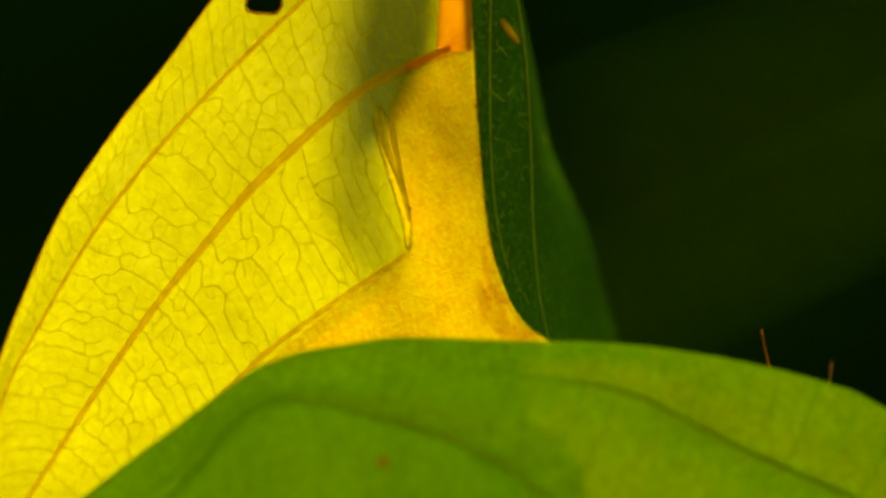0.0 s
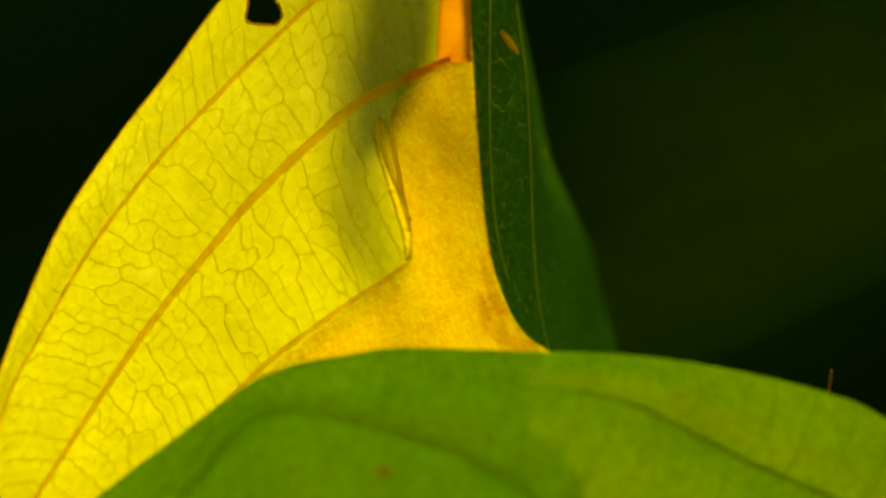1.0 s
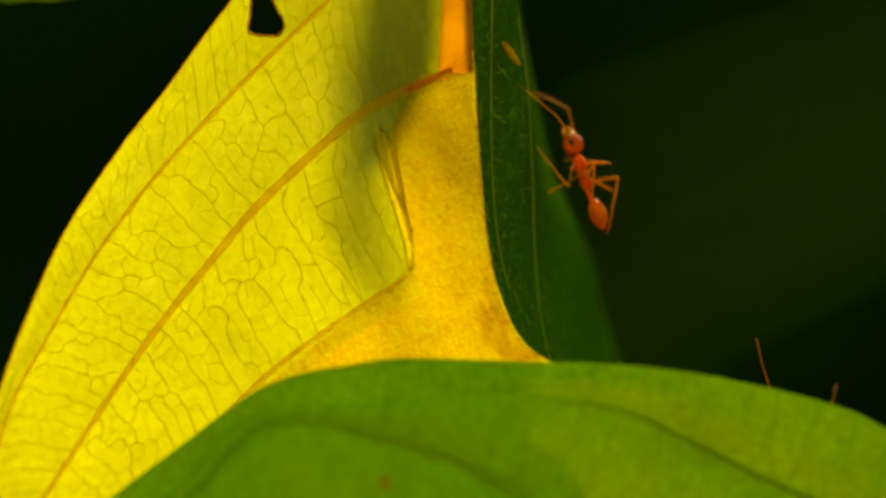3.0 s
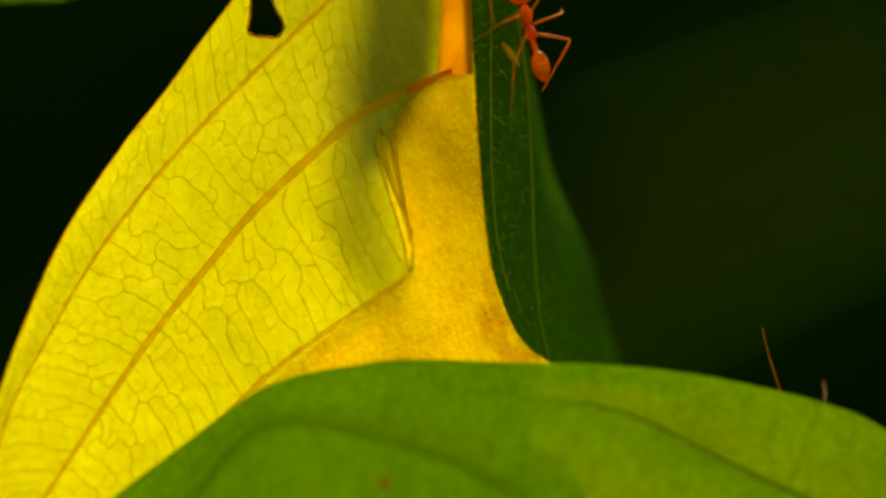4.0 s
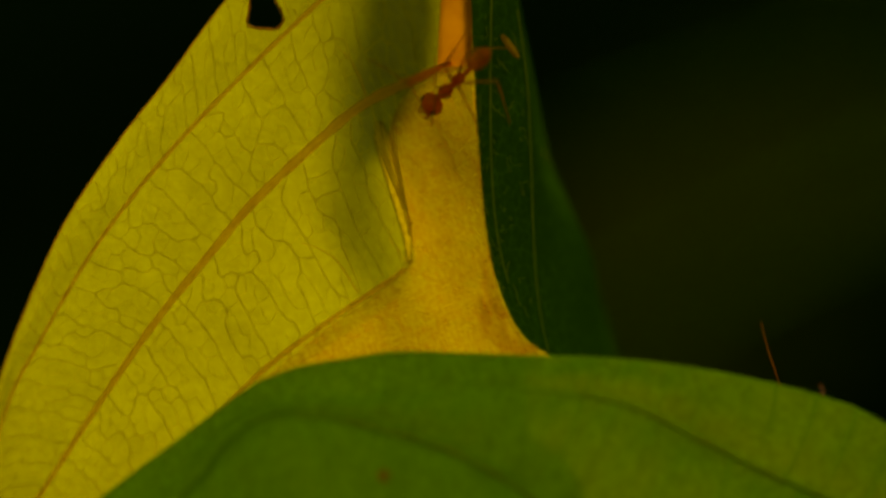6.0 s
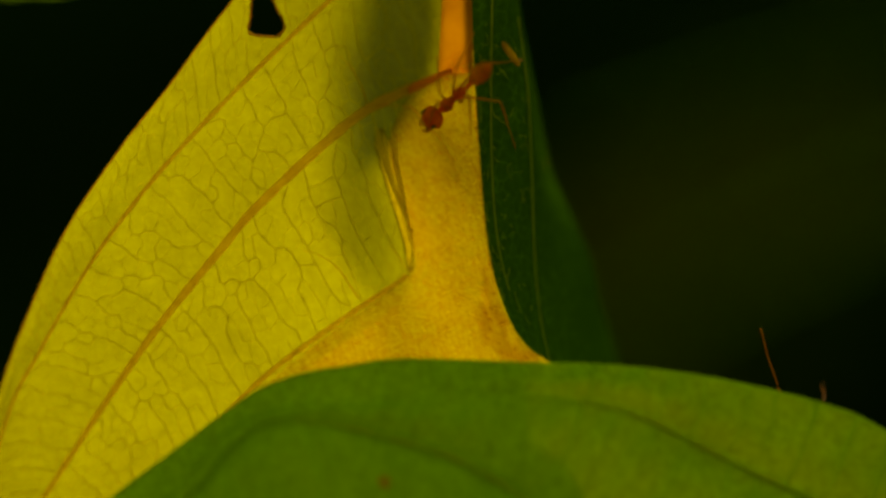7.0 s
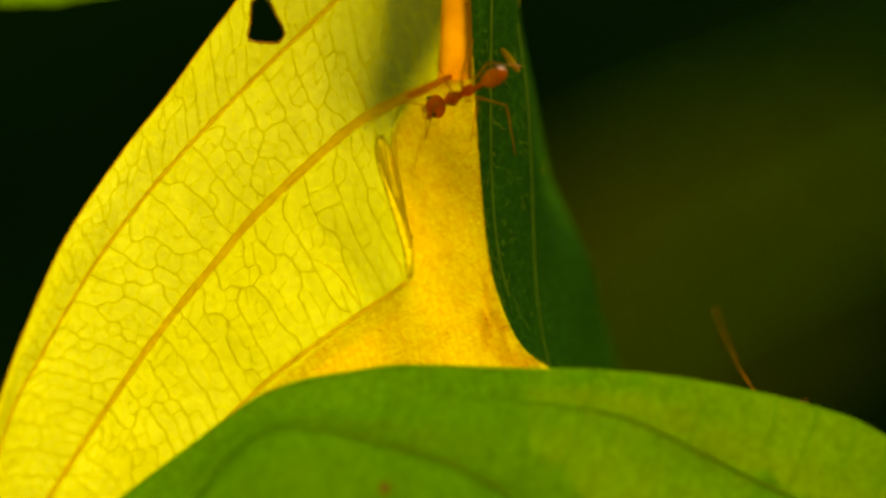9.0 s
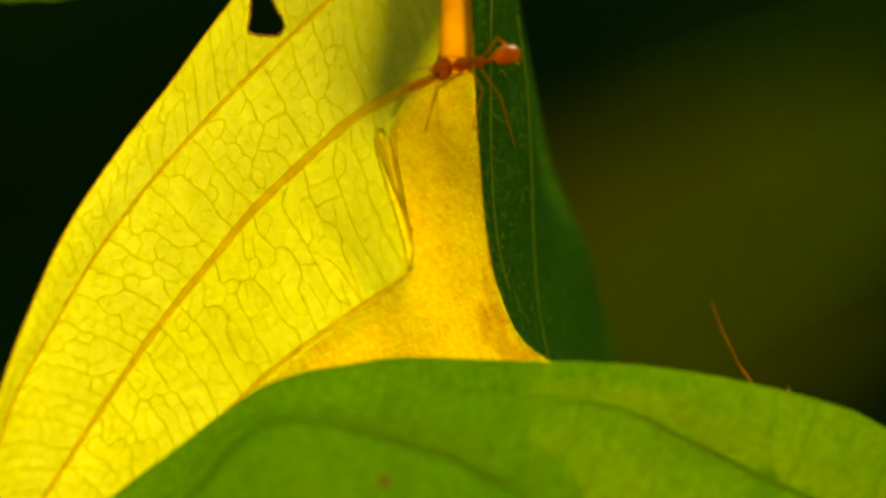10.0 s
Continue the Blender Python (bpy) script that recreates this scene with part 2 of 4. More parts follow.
class Sheet:
    """A curved sheet through guide curves that run side by side. s goes along them, t across them, both 0 to 1."""

    def __init__(self, guides, ns=160, nt=120, relief=None):
        rails = np.array([spline(g, ns) for g in guides])
        self.grid = np.array([smooth(rails[:, i], nt, False) for i in range(ns)])
        self.ns, self.nt, self.last = ns, nt, len(guides) - 1
        if relief is not None:
            nrm = self.normals()
            s, t = np.meshgrid(np.linspace(0, 1, ns), np.linspace(0, 1, nt), indexing="ij")
            self.grid = self.grid + nrm * relief(s, t)[..., None]

    def normals(self):
        """Unit normals on the side of the camera (towards -y)."""
        a = np.gradient(self.grid, axis=0)
        b = np.gradient(self.grid, axis=1)
        n = np.cross(a, b)
        n /= np.linalg.norm(n, axis=2, keepdims=True) + 1e-12
        n[n[..., 1] > 0] *= -1
        return n

    def at(self, s, t, lift=0.0):
        i = min(max(s, 0), 1) * (self.ns - 1)
        j = min(max(t, 0), 1) * (self.nt - 1)
        i0, j0 = min(int(i), self.ns - 2), min(int(j), self.nt - 2)
        u, v = i - i0, j - j0
        g = self.grid
        p = (g[i0, j0] * (1 - u) + g[i0 + 1, j0] * u) * (1 - v) + (g[i0, j0 + 1] * (1 - u) + g[i0 + 1, j0 + 1] * u) * v
        if lift:
            e = g[i0 + 1, j0] - g[i0, j0]
            f = g[i0, j0 + 1] - g[i0, j0]
            n = np.cross(e, f)
            n /= np.linalg.norm(n) + 1e-12
            p = p + n * (lift if n[1] < 0 else -lift)
        return p

    def facing(self, s, t):
        """The unit normal on the camera's side."""
        i0 = min(int(min(max(s, 0), 1) * (self.ns - 1)), self.ns - 2)
        j0 = min(int(min(max(t, 0), 1) * (self.nt - 1)), self.nt - 2)
        g = self.grid
        n = np.cross(g[i0 + 1, j0] - g[i0, j0], g[i0, j0 + 1] - g[i0, j0])
        n /= np.linalg.norm(n) + 1e-12
        return -n if n[1] > 0 else n

    def depth(self, x, z):
        d = (self.grid[..., 0] - x) ** 2 + (self.grid[..., 2] - z) ** 2
        i, j = np.unravel_index(np.argmin(d), d.shape)
        return self.grid[i, j, 1]

    def mesh(self, keep=None):
        ns, nt = self.ns, self.nt
        idx = np.arange(ns * nt).reshape(ns, nt)
        q = np.stack([idx[:-1, :-1], idx[1:, :-1], idx[1:, 1:], idx[:-1, 1:]], -1).reshape(-1, 4)
        verts = self.grid.reshape(-1, 3)
        if keep is not None:
            centre = verts[q].mean(1)
            q = q[keep(centre)]
        used = np.unique(q)
        remap = np.zeros(ns * nt, int)
        remap[used] = np.arange(len(used))
        me = bpy.data.meshes.new("sheet")
        me.from_pydata(verts[used].tolist(), [], remap[q].tolist())
        me.polygons.foreach_set("use_smooth", [True] * len(me.polygons))
        corner = np.zeros(len(me.loops), np.int32)
        me.loops.foreach_get("vertex_index", corner)
        place = used[corner]
        st = np.stack([place // nt / (ns - 1), place % nt / (nt - 1)], 1)
        me.uv_layers.new(name="along").data.foreach_set("uv", st.astype(np.float32).ravel())
        me.update()
        return me


def tube(bm, pts, radii, sides=6, flat=1.0):
    """A round or flattened tapering tube along points in metres."""
    pts = [Vector(p) for p in pts]
    n = len(pts)
    if isinstance(radii, (int, float)):
        radii = [radii] * n
    rings = []
    side = None
    for i, p in enumerate(pts):
        way = (pts[min(i + 1, n - 1)] - pts[max(i - 1, 0)]).normalized()
        if side is None:
            side = way.cross(Vector((0, 1, 0)))
            if side.length < 0.1:
                side = way.cross(Vector((1, 0, 0)))
        side = (side - way * side.dot(way)).normalized()
        up = way.cross(side)
        rings.append([bm.verts.new(p + (side * math.cos(a) + up * math.sin(a) * flat) * radii[i])
                      for a in (2 * math.pi * k / sides for k in range(sides))])
    for a, b in zip(rings, rings[1:]):
        for k in range(sides):
            f = bm.faces.new((a[k], a[(k + 1) % sides], b[(k + 1) % sides], b[k]))
            f.smooth = True
    for ring in (rings[0][::-1], rings[-1]):
        bm.faces.new(ring).smooth = True
    return bm


def ridge(bm, sheet, path, radii, high=0.6, sides=4):
    """A raised half-round rib that lies along (s, t) points on the camera's side of a sheet."""
    n = len(path)
    if isinstance(radii, (int, float)):
        radii = [radii] * n
    pts = [Vector(sheet.at(*p)) for p in path]
    rings = []
    for i, p in enumerate(pts):
        way = (pts[min(i + 1, n - 1)] - pts[max(i - 1, 0)]).normalized()
        up = Vector(sheet.facing(*path[i]))
        side = way.cross(up).normalized()
        rings.append([bm.verts.new(p + side * math.cos(a) * radii[i] + up * (math.sin(a) * radii[i] * high + 0.00002))
                      for a in (math.pi * k / sides for k in range(sides + 1))])
    for a, b in zip(rings, rings[1:]):
        for k in range(sides):
            bm.faces.new((a[k], a[k + 1], b[k + 1], b[k])).smooth = True
    return bm


def blob(bm, centre, radii, shape=None, u=20, v=14, turn=None):
    """A rounded body; shape(x, y, z) bends its unit sphere before it is scaled (millimetres)."""
    made = bmesh.ops.create_uvsphere(bm, u_segments=u, v_segments=v, radius=1)["verts"]
    for w in made:
        c = w.co.copy()
        if shape:
            c = Vector(shape(c.x, c.y, c.z))
        c = Vector((c.x * radii[0], c.y * radii[1], c.z * radii[2]))
        if turn:
            c = turn @ c
        w.co = (c + Vector(centre)) * MM
    for f in bm.faces:
        f.smooth = True
    return bm


def part(name, bm, material, parent, label=""):
    """One mesh object under a thing or a part. bm: a bmesh or a ready mesh."""
    if isinstance(bm, bmesh.types.BMesh):
        me = bpy.data.meshes.new(name)
        bm.normal_update()
        bm.to_mesh(me)
        bm.free()
    else:
        me = bm
        me.name = name
    if not me.materials:
        me.materials.append(material)
    ob = new(name, me)
    ob.parent = parent
    return tagged(ob, label)


def thing(name, label, category, at=(0, 0, 0), group="", kind=""):
    ob = new(name)
    ob.empty_display_size = 0.005
    ob.location = at
    return tagged(ob, label, category, group, kind)


# ---- the sunlit leaf whose underside faces the camera ----
EDGE = [(9.1, 7, 55.6), (-7.3, 1.7, 36.9), (-18.9, -1.8, 22), (-24.4, -2, 14.5), (-28.4, -1.5, 9.5), (-33.5, -0.2, 2.1), (-37.2, 1.7, -5.5), (-40.5, 4.2, -13.7), (-45.6, 7.8, -28.8)]
VEIN_A = [(7.5, 6.7, 38.1), (3.1, 6, 34.7), (-4.3, 4, 28.3), (-10.5, 0.1, 22.1), (-17.7, -1.6, 15), (-24.9, -1.9, 7.3), (-31, -0.6, -0.5), (-36.1, 1.7, -8.8), (-39.4, 3.9, -15), (-43.4, 6.7, -28.7)]
VEIN_B = [(6.9, 7.6, 18.4), (1.6, 5.8, 16.4), (-2.5, 5.2, 15), (-7.2, 1.8, 12.5), (-11.2, -0.1, 9.1), (-16.7, -1.4, 3.8), (-19.9, -1.5, 0), (-25.2, -0.9, -6.5), (-30.2, 0.9, -13.5), (-35.8, 4, -21.8), (-40.1, 5.2, -28.6)]
VEIN_C = [(9.4, 10, 8.4), (3.9, 6.3, 4.7), (0.3, 5.9, 0.6), (-3.3, 5.6, -2.2), (-6.8, 2.8, -4.5), (-11.3, 1, -7.6), (-15.3, 0.4, -10.6), (-17.8, 0.3, -12.9), (-22.9, 1, -18.1), (-29.7, 3.4, -25.4), (-34.3, 3.6, -31.5)]
LOWER = [(14.5, 13.8, -13.6), (11.2, 9.9, -16.6), (6, 9.8, -20.2), (0.8, 9.9, -23.9), (-4.8, 6.9, -28.7), (-10.9, 4.7, -35.2), (-18.1, 4.7, -42.8), (-24.8, 6, -49.2)]


def quilt(s, t):
    """The blade bulges away between its side veins."""
    return -0.00035 * np.abs(np.sin(t * 4 * math.pi)) + 0.00004 * np.sin(s * 90) * np.abs(np.sin(t * 4 * math.pi))


sunlit = Sheet([EDGE, VEIN_A, VEIN_B, VEIN_C, LOWER], 420, 360, quilt)
# the blade leans forward round the silk hem and falls back towards its base
gx, gy, gz = (sunlit.grid[..., i] / MM for i in range(3))
lean = -4.2 * np.exp(-((gx + 4) ** 2 / 110 + (gz - 3) ** 2 / np.where(gz > 3, 240, 110))) + 1.5 * np.clip((gz - 13) / 12, 0, 1) ** 1.5 * np.clip((gx + 16) / 10, 0, 1)
sunlit.grid = sunlit.grid * ((280 + gy + lean) / (280 + gy))[..., None]
sunlit.grid[..., 1] = (gy + lean) * MM
HOLE = np.array([(-17, 0, 22.7), (-17.1, 0, 20.9), (-17.3, 0, 19.6), (-16.7, 0, 19.2), (-15.7, 0, 19.1), (-14.7, 0, 19.1), (-14.1, 0, 19.8), (-14.3, 0, 20.7), (-14.8, 0, 21.6), (-15.4, 0, 22.9), (-16.2, 0, 23.3)])[:, [0, 2]] * MM


def inside(points, outline):
    x, z = points[:, 0], points[:, 2]
    hit = np.zeros(len(points), bool)
    k = len(outline)
    for i in range(k):
        (x0, z0), (x1, z1) = outline[i], outline[(i + 1) % k]
        cross = (z0 > z) != (z1 > z)
        hit ^= cross & (x < (x1 - x0) * (z - z0) / (z1 - z0 + 1e-15) + x0)
    return hit


SPAN = np.array([(-1.6, 0, 14.5), (-2.9, 0, 13.3), (-4.7, 0, 9.6), (-3.9, 0, 5.6), (-2.9, 0, 1.1), (-2.5, 0, -1.5), (-4, 0, -4.7), (-8.6, 0, -8), (-13.7, 0, -11.6), (-17.3, 0, -14.5), (-13.3, 0, -21), (18.4, 0, -21), (18.4, 0, 20.4), (0.5, 0, 20.4), (0.3, 0, 16.2)])[:, [0, 2]] * MM


# an added slit behind the silk hem, cut so direct sun brightens the hem
HEM = [[(-5.8, 0, 10.9), (-5.95, 0, 9.2), (-4.95, 0, 5.6), (-3.6, 0, 1.1), (-3.1, 0, -1.9)], [(-5.5, 0, 11), (-4.6, 0, 9.2), (-3.8, 0, 5.7), (-2.85, 0, 1.3), (-2.85, 0, -1.7)]]
HEM = [spline(row, 30) for row in HEM]
SLIT = np.concatenate([HEM[0][1:-1] + (0.00005, 0, 0.0001), HEM[1][-2:0:-1] + (-0.00005, 0, 0.0001)])[:, [0, 2]]
# an unseen gap added in the blade so direct sun brightens the midrib
RIB_GAP = np.array([(0.5, 0, 57.3), (0.5, 0, 20.4), (5.6, 0, 20.4), (5.6, 0, 57.3)])[:, [0, 2]] * MM
leaf_a = thing("nest_leaf", "backlit yellow-green leaf underside with orange veins and a hole", "leaf", kind="")
part("blade", sunlit.mesh(lambda c: ~inside(c, HOLE) & ~inside(c, SLIT) & ~inside(c, RIB_GAP) & ~inside(c, SPAN)), M_YELLOW, leaf_a)


def vein(sheet, t, s0, s1, r0, r1, material, parent, name="vein", label="", n=90):
    bm = bmesh.new()
    path = [(v, t) for v in np.linspace(s0, s1, n)]
    ridge(bm, sheet, path, [(r0 + (r1 - r0) * i / (n - 1)) * (1 + 0.12 * math.sin(i * 1.3) * math.sin(i * 0.37)) for i in range(n)], 0.7, 6)
    return part(name, bm, material, parent, label)


vein(sunlit, 0.25, 0.0, 1, 0.00026, 0.00014, M_VEIN, leaf_a, label="raised orange side vein")
vein(sunlit, 0.5, 0.06, 1, 0.00051, 0.0002, M_VEIN, leaf_a, label="raised orange side vein")
vein(sunlit, 0.75, 0.285, 1, 0.00028, 0.00022, M_VEIN, leaf_a, label="raised orange side vein")
vein(sunlit, 0.0, 0.0, 1, 0.00006, 0.00006, M_BROWN, leaf_a, "leaf_edge", "thin brown leaf edge", 160)
bm = bmesh.new()
tube(bm, spline([(1.4, 3, 43.7), (1.4, 1.5, 32.3), (1.4, 0.4, 22.2), (1.4, 0.4, 19.2), (1.4, 0.5, 17.8), (1.4, 0.6, 15.9)], 60), [0.0015 + 0.0004 * max(0.0, i - 44) / 15 for i in range(60)], 16, 0.75)
bm.normal_update()
bmesh.ops.delete(bm, geom=[f for f in bm.faces if f.normal.y > 0.15], context="FACES")
part("midrib", bm, M_MIDRIB, leaf_a, "thick red-orange midrib")

bm = bmesh.new()
tube(bm, spline([(-4.3, 3.3, 14), (-2.9, 2.2, 14.6), (-1.6, 0.2, 15.1), (-0.5, -1.0, 15.6), (0.1, -1.0, 15.9), (0.7, -0.6, 16.1)], 24), [0.00006 + 0.00004 * i for i in range(9)] + [0.00042 - 0.000014 * i for i in range(15)], 8)
part("vein_root", bm, M_ROOT, leaf_a, "red-orange root of the side vein")


def thin_vein(points, r0, r1):
    """A thin vein that lies on the sunlit blade."""
    line = spline(points, 26)
    bm = bmesh.new()
    tube(bm, [(p[0], sunlit.depth(p[0], p[2]) - 0.00008, p[2]) for p in line], [r0 + (r1 - r0) * i / 25 for i in range(26)], 5)
    part("vein", bm, M_VEIN, leaf_a, "thin pale orange vein")


thin_vein([(-12.6, 0, 0.2), (-11, 0, -0.3), (-9.4, 0, -1.4), (-8.3, 0, -3), (-7.5, 0, -4.2)], 0.00002, 0.00005)
thin_vein([(-4.8, 0, 0.5), (-4, 0, -0.4), (-3.2, 0, -1.6)], 0.00002, 0.00005)
thin_vein([(-9.3, 0, 17.6), (-8.1, 0, 16.2), (-7.2, 0, 14.6), (-6.8, 0, 13)], 0.00002, 0.00004)

# dry brown margin round the hole
bm = bmesh.new()
rim = []
for x, z in HOLE:
    d = np.abs(sunlit.grid[..., 0] - x) + np.abs(sunlit.grid[..., 2] - z)
    i, j = np.unravel_index(np.argmin(d), d.shape)
    rim.append((x, sunlit.grid[i, j, 1] - 0.0001, z))
rim.append(rim[0])
tube(bm, smooth(np.array(rim), 70), [0.0001 + 0.00007 * math.sin(i * 1.7) * math.sin(i * 0.43) for i in range(70)], 6, 0.6)
part("hole_margin", bm, M_BROWN, leaf_a, "dry brown ragged hole margin")

rng = random.Random(4)


def cross_veins(sheet, t0, t1, count, parent, thick, material):
    """Single cross veins between two side veins."""
    bm = bmesh.new()
    steps = 9
    for k in range(count):
        s = (k + rng.uniform(-0.28, 0.28)) / count
        lean = rng.uniform(0.003, 0.01)
        row = []
        drift = 0
        for i in range(2 * steps + 1):
            u = i / (2 * steps)
            drift += rng.uniform(-0.03, 0.03) / count
            row.append((s + lean * math.sin(u * math.pi) + drift * min(1, 4 * u * (1 - u) + 0.15), t0 + (t1 - t0) * u))
        cut = rng.randint(12, 2 * steps) if rng.random() < 0.4 else 2 * steps
        strong = rng.uniform(0.6, 1.25)
        ridge(bm, sheet, row[:cut + 1], [thick * strong * (1.2 - 0.5 * math.sin(math.pi * i / (2 * steps))) * min(1, 0.3 + (cut - i) / 5) for i in range(cut + 1)], 0.5, 3)
    return tagged(part("veinlet_net", bm, material, parent, "faint darker cross veins"), kind="stuff")


def cell_net(sheet, t0, t1, s0, s1, lean, parent, thick, gap=None):
    """The net of fine veins between two side veins: stout cross veins that zigzag from one to the other,
    and thin ones that part the fields between them. lean: how far the cross veins run down the leaf per width."""
    length = np.linalg.norm(np.diff(sheet.grid[:, int((t0 + t1) / 2 * (sheet.nt - 1))], axis=0), axis=1).sum() / MM * (s1 - s0)
    mid = int((s0 + 2 * s1) / 3 * (sheet.ns - 1))
    j0, j1 = int(t0 * (sheet.nt - 1)), int(t1 * (sheet.nt - 1))
    width = np.linalg.norm(np.diff(sheet.grid[mid, j0:j1 + 1], axis=0), axis=1).sum() / MM
    # places in millimetres along and across; the net reaches a little past the ends
    fields = []
    k = -4.0
    while k < length + 4:
        step = rng.uniform(2.1, 3.2)
        cut = rng.uniform(0.3, 0.7) * width
        if rng.random() < 0.45:
            fields += [Vector((k, cut - 0.32 * width)), Vector((k + rng.uniform(-0.6, 0.9), cut + 0.32 * width))]
        else:
            fields.append(Vector((k, 0.5 * width)))
        k += step
    seeds = []
    rows_n = max(3, round(width / 1.32)) + 2
    for k in range(int((length + 8) / 1.36)):
        phase = rng.random()
        for i in range(rows_n):
            seeds.append(Vector((-4 + 1.36 * k + rng.uniform(-0.38, 0.38), (i - 1 + phase) * width / (rows_n - 2) + rng.uniform(-0.36, 0.36))))
    owner_of = [min(range(len(fields)), key=lambda n: (q.x - fields[n].x) ** 2 + (0.34 * (q.y - fields[n].y)) ** 2) for q in seeds]
    out = geometry.delaunay_2d_cdt(seeds, [], [], 0, 1e-6)
    pts, tris, origin = out[0], out[2], out[3]
    field_at = [owner_of[o[0]] if o else 0 for o in origin]
    owner = {}
    centres = []
    for n, tri in enumerate(tris):
        a, b, c = (pts[q] for q in tri[:3])
        d = 2 * (a.x * (b.y - c.y) + b.x * (c.y - a.y) + c.x * (a.y - b.y))
        if abs(d) < 1e-6:
            centres.append((a + b + c) / 3)
        else:
            aa, bb, cc = a.dot(a), b.dot(b), c.dot(c)
            centres.append(Vector(((aa * (b.y - c.y) + bb * (c.y - a.y) + cc * (a.y - b.y)) / d,
                                   (aa * (c.x - b.x) + bb * (a.x - c.x) + cc * (b.x - a.x)) / d)))
        for e in ((tri[0], tri[1]), (tri[1], tri[2]), (tri[2], tri[0])):
            owner.setdefault(tuple(sorted(e)), []).append(n)
    # the stout veins run smoother than the edges of the cells
    stout = {}
    for (i, j), own in owner.items():
        if len(own) == 2 and field_at[i] != field_at[j]:
            stout.setdefault(own[0], []).append(own[1])
            stout.setdefault(own[1], []).append(own[0])
    eased = {n: centres[n].lerp((centres[near[0]] + centres[near[1]]) / 2, 0.4) for n, near in stout.items() if len(near) == 2 and (centres[near[0]] - centres[near[1]]).length < 4}
    for n, p in eased.items():
        centres[n] = p
    bm = bmesh.new()

    def put(p):
        v = p.y / width
        return (s0 + (s1 - s0) * (p.x + lean * (v - 0.5) * width) / length, t0 + (t1 - t0) * v)

    def lay(a, b, r):
        p, q = put(a), put(b)
        if max(p[1], q[1]) < t0 or min(p[1], q[1]) > t1 or not (s0 < p[0] < s1 and s0 < q[0] < s1):
            return
        path = []
        for w in (0, 0.5, 1):
            bend = 0.06 * math.sin(w * math.pi) * rng.uniform(-1, 1) * (b - a).length
            path.append((p[0] + (q[0] - p[0]) * w + bend / length * (s1 - s0), min(max(p[1] + (q[1] - p[1]) * w, t0), t1)))
        spots = np.array([sheet.at(*v) for v in path])
        if inside(spots, SPAN).any() or inside(spots, RIB_GAP).any() or (gap is not None and inside(spots, gap).any()):
            return
        ridge(bm, sheet, path, r, 0.55, 3)

    for (i, j), own in owner.items():
        if len(own) != 2:
            continue
        a, b = centres[own[0]], centres[own[1]]
        if (a - b).length > 3 or (a - b).length < 0.03:
            continue
        main = field_at[i] != field_at[j]
        if not main and rng.random() < 0.24:
            continue
        r = thick * rng.uniform(0.85, 1.2) if main else thick * rng.choice((0.36, 0.44, 0.52, 0.66))
        lay(a, b, r)
        for turn in (-1, 1):
            if rng.random() < 0.6:
                continue
            m = a.lerp(b, rng.uniform(0.2, 0.8))
            side = Vector((-(b - a).y, (b - a).x)).normalized() * turn
            tip = m + side * rng.uniform(0.2, 0.5) + (b - a) * rng.uniform(-0.2, 0.2)
            lay(m, tip, thick * 0.3)
    return tagged(part("veinlet_net", bm, M_NET, parent, "fine darker net of cross veins"), kind="stuff")


cell_net(sunlit, 0.0, 0.25, 0.1, 1, -0.45, leaf_a, 0.000046, HOLE)
cell_net(sunlit, 0.25, 0.5, 0.05, 1, -0.5, leaf_a, 0.000058, HOLE)
cell_net(sunlit, 0.5, 0.75, 0.12, 1, 0.2, leaf_a, 0.000064)
cell_net(sunlit, 0.75, 1.0, 0.3, 1, 0.2, leaf_a, 0.00007)

# ---- the silk that ties the leaves together ----
SILK_L = [(0.3, 0, 20.5), (0.2, 0, 17.4), (-0.8, 0, 15.2), (-3.3, 0, 13.6), (-4.8, 0, 9.6), (-4, 0, 5.6), (-2.9, 0, 1.1), (-2.8, 0, -1.5), (-5, 0, -3.5), (-9.6, 0, -6.5), (-14.8, 0, -10.3), (-18, 0, -13.1)]
SILK_L = [(x, -1.0 if z > 15.5 else sunlit.depth(x * MM, z * MM) / MM - 0.3, z) for x, y, z in SILK_L]
SILK_M = [(1.5, -1.1, 20.8), (1.4, -1.5, 17.8), (0.9, -1.4, 15.2), (-0.2, 0.4, 13.1), (-1, 1.2, 8.6), (-0.5, 1, 5.1), (0.1, 0.6, 1.1), (0.3, 0.2, -2), (0.3, -0.6, -5), (-0.7, -1.6, -7.9), (-2.2, -2, -11.4), (-4.2, -2, -14.4)]
SILK_R = [(2.7, -2.0, 21), (2.75, -2.8, 18), (2.8, -3.4, 14.9), (2.9, -3.5, 12.9), (3.2, -3.5, 8.5), (3.5, -3.5, 4.5), (4, -3.5, 0.5), (4.5, -3.5, -2.4), (5.5, -3.5, -5.4), (7.2, -4, -8.2), (9.7, -5, -9.9), (12.6, -5, -12.3)]
silk = thing("silk_sheet", "golden felted silk sheet stretched between the leaves", "ant silk")
web = Sheet([SILK_L, SILK_M, SILK_R], 260, 80, lambda s, t: 0.00001 * np.sin(s * 330 + 9 * np.sin(t * 5)) * np.sin(t * math.pi) + 0.0001 * np.sin(s * 37 + 4 * t) * np.sin(t * math.pi))
part("sheet", web.mesh(), M_SILK, silk)
# added layer: stands in for the blade here so the silk looks brighter
part("inner_layer", sunlit.mesh(lambda c: inside(c, SPAN) & ~inside(c, SLIT)), M_BRIGHTENER, silk, "layer added behind the silk to pass more light")
HEM = [[(x / MM + wide, sunlit.depth(x, z) / MM - 0.04, z / MM) for x, y, z in row] for wide, row in zip((-0.12, 0.12), HEM)]
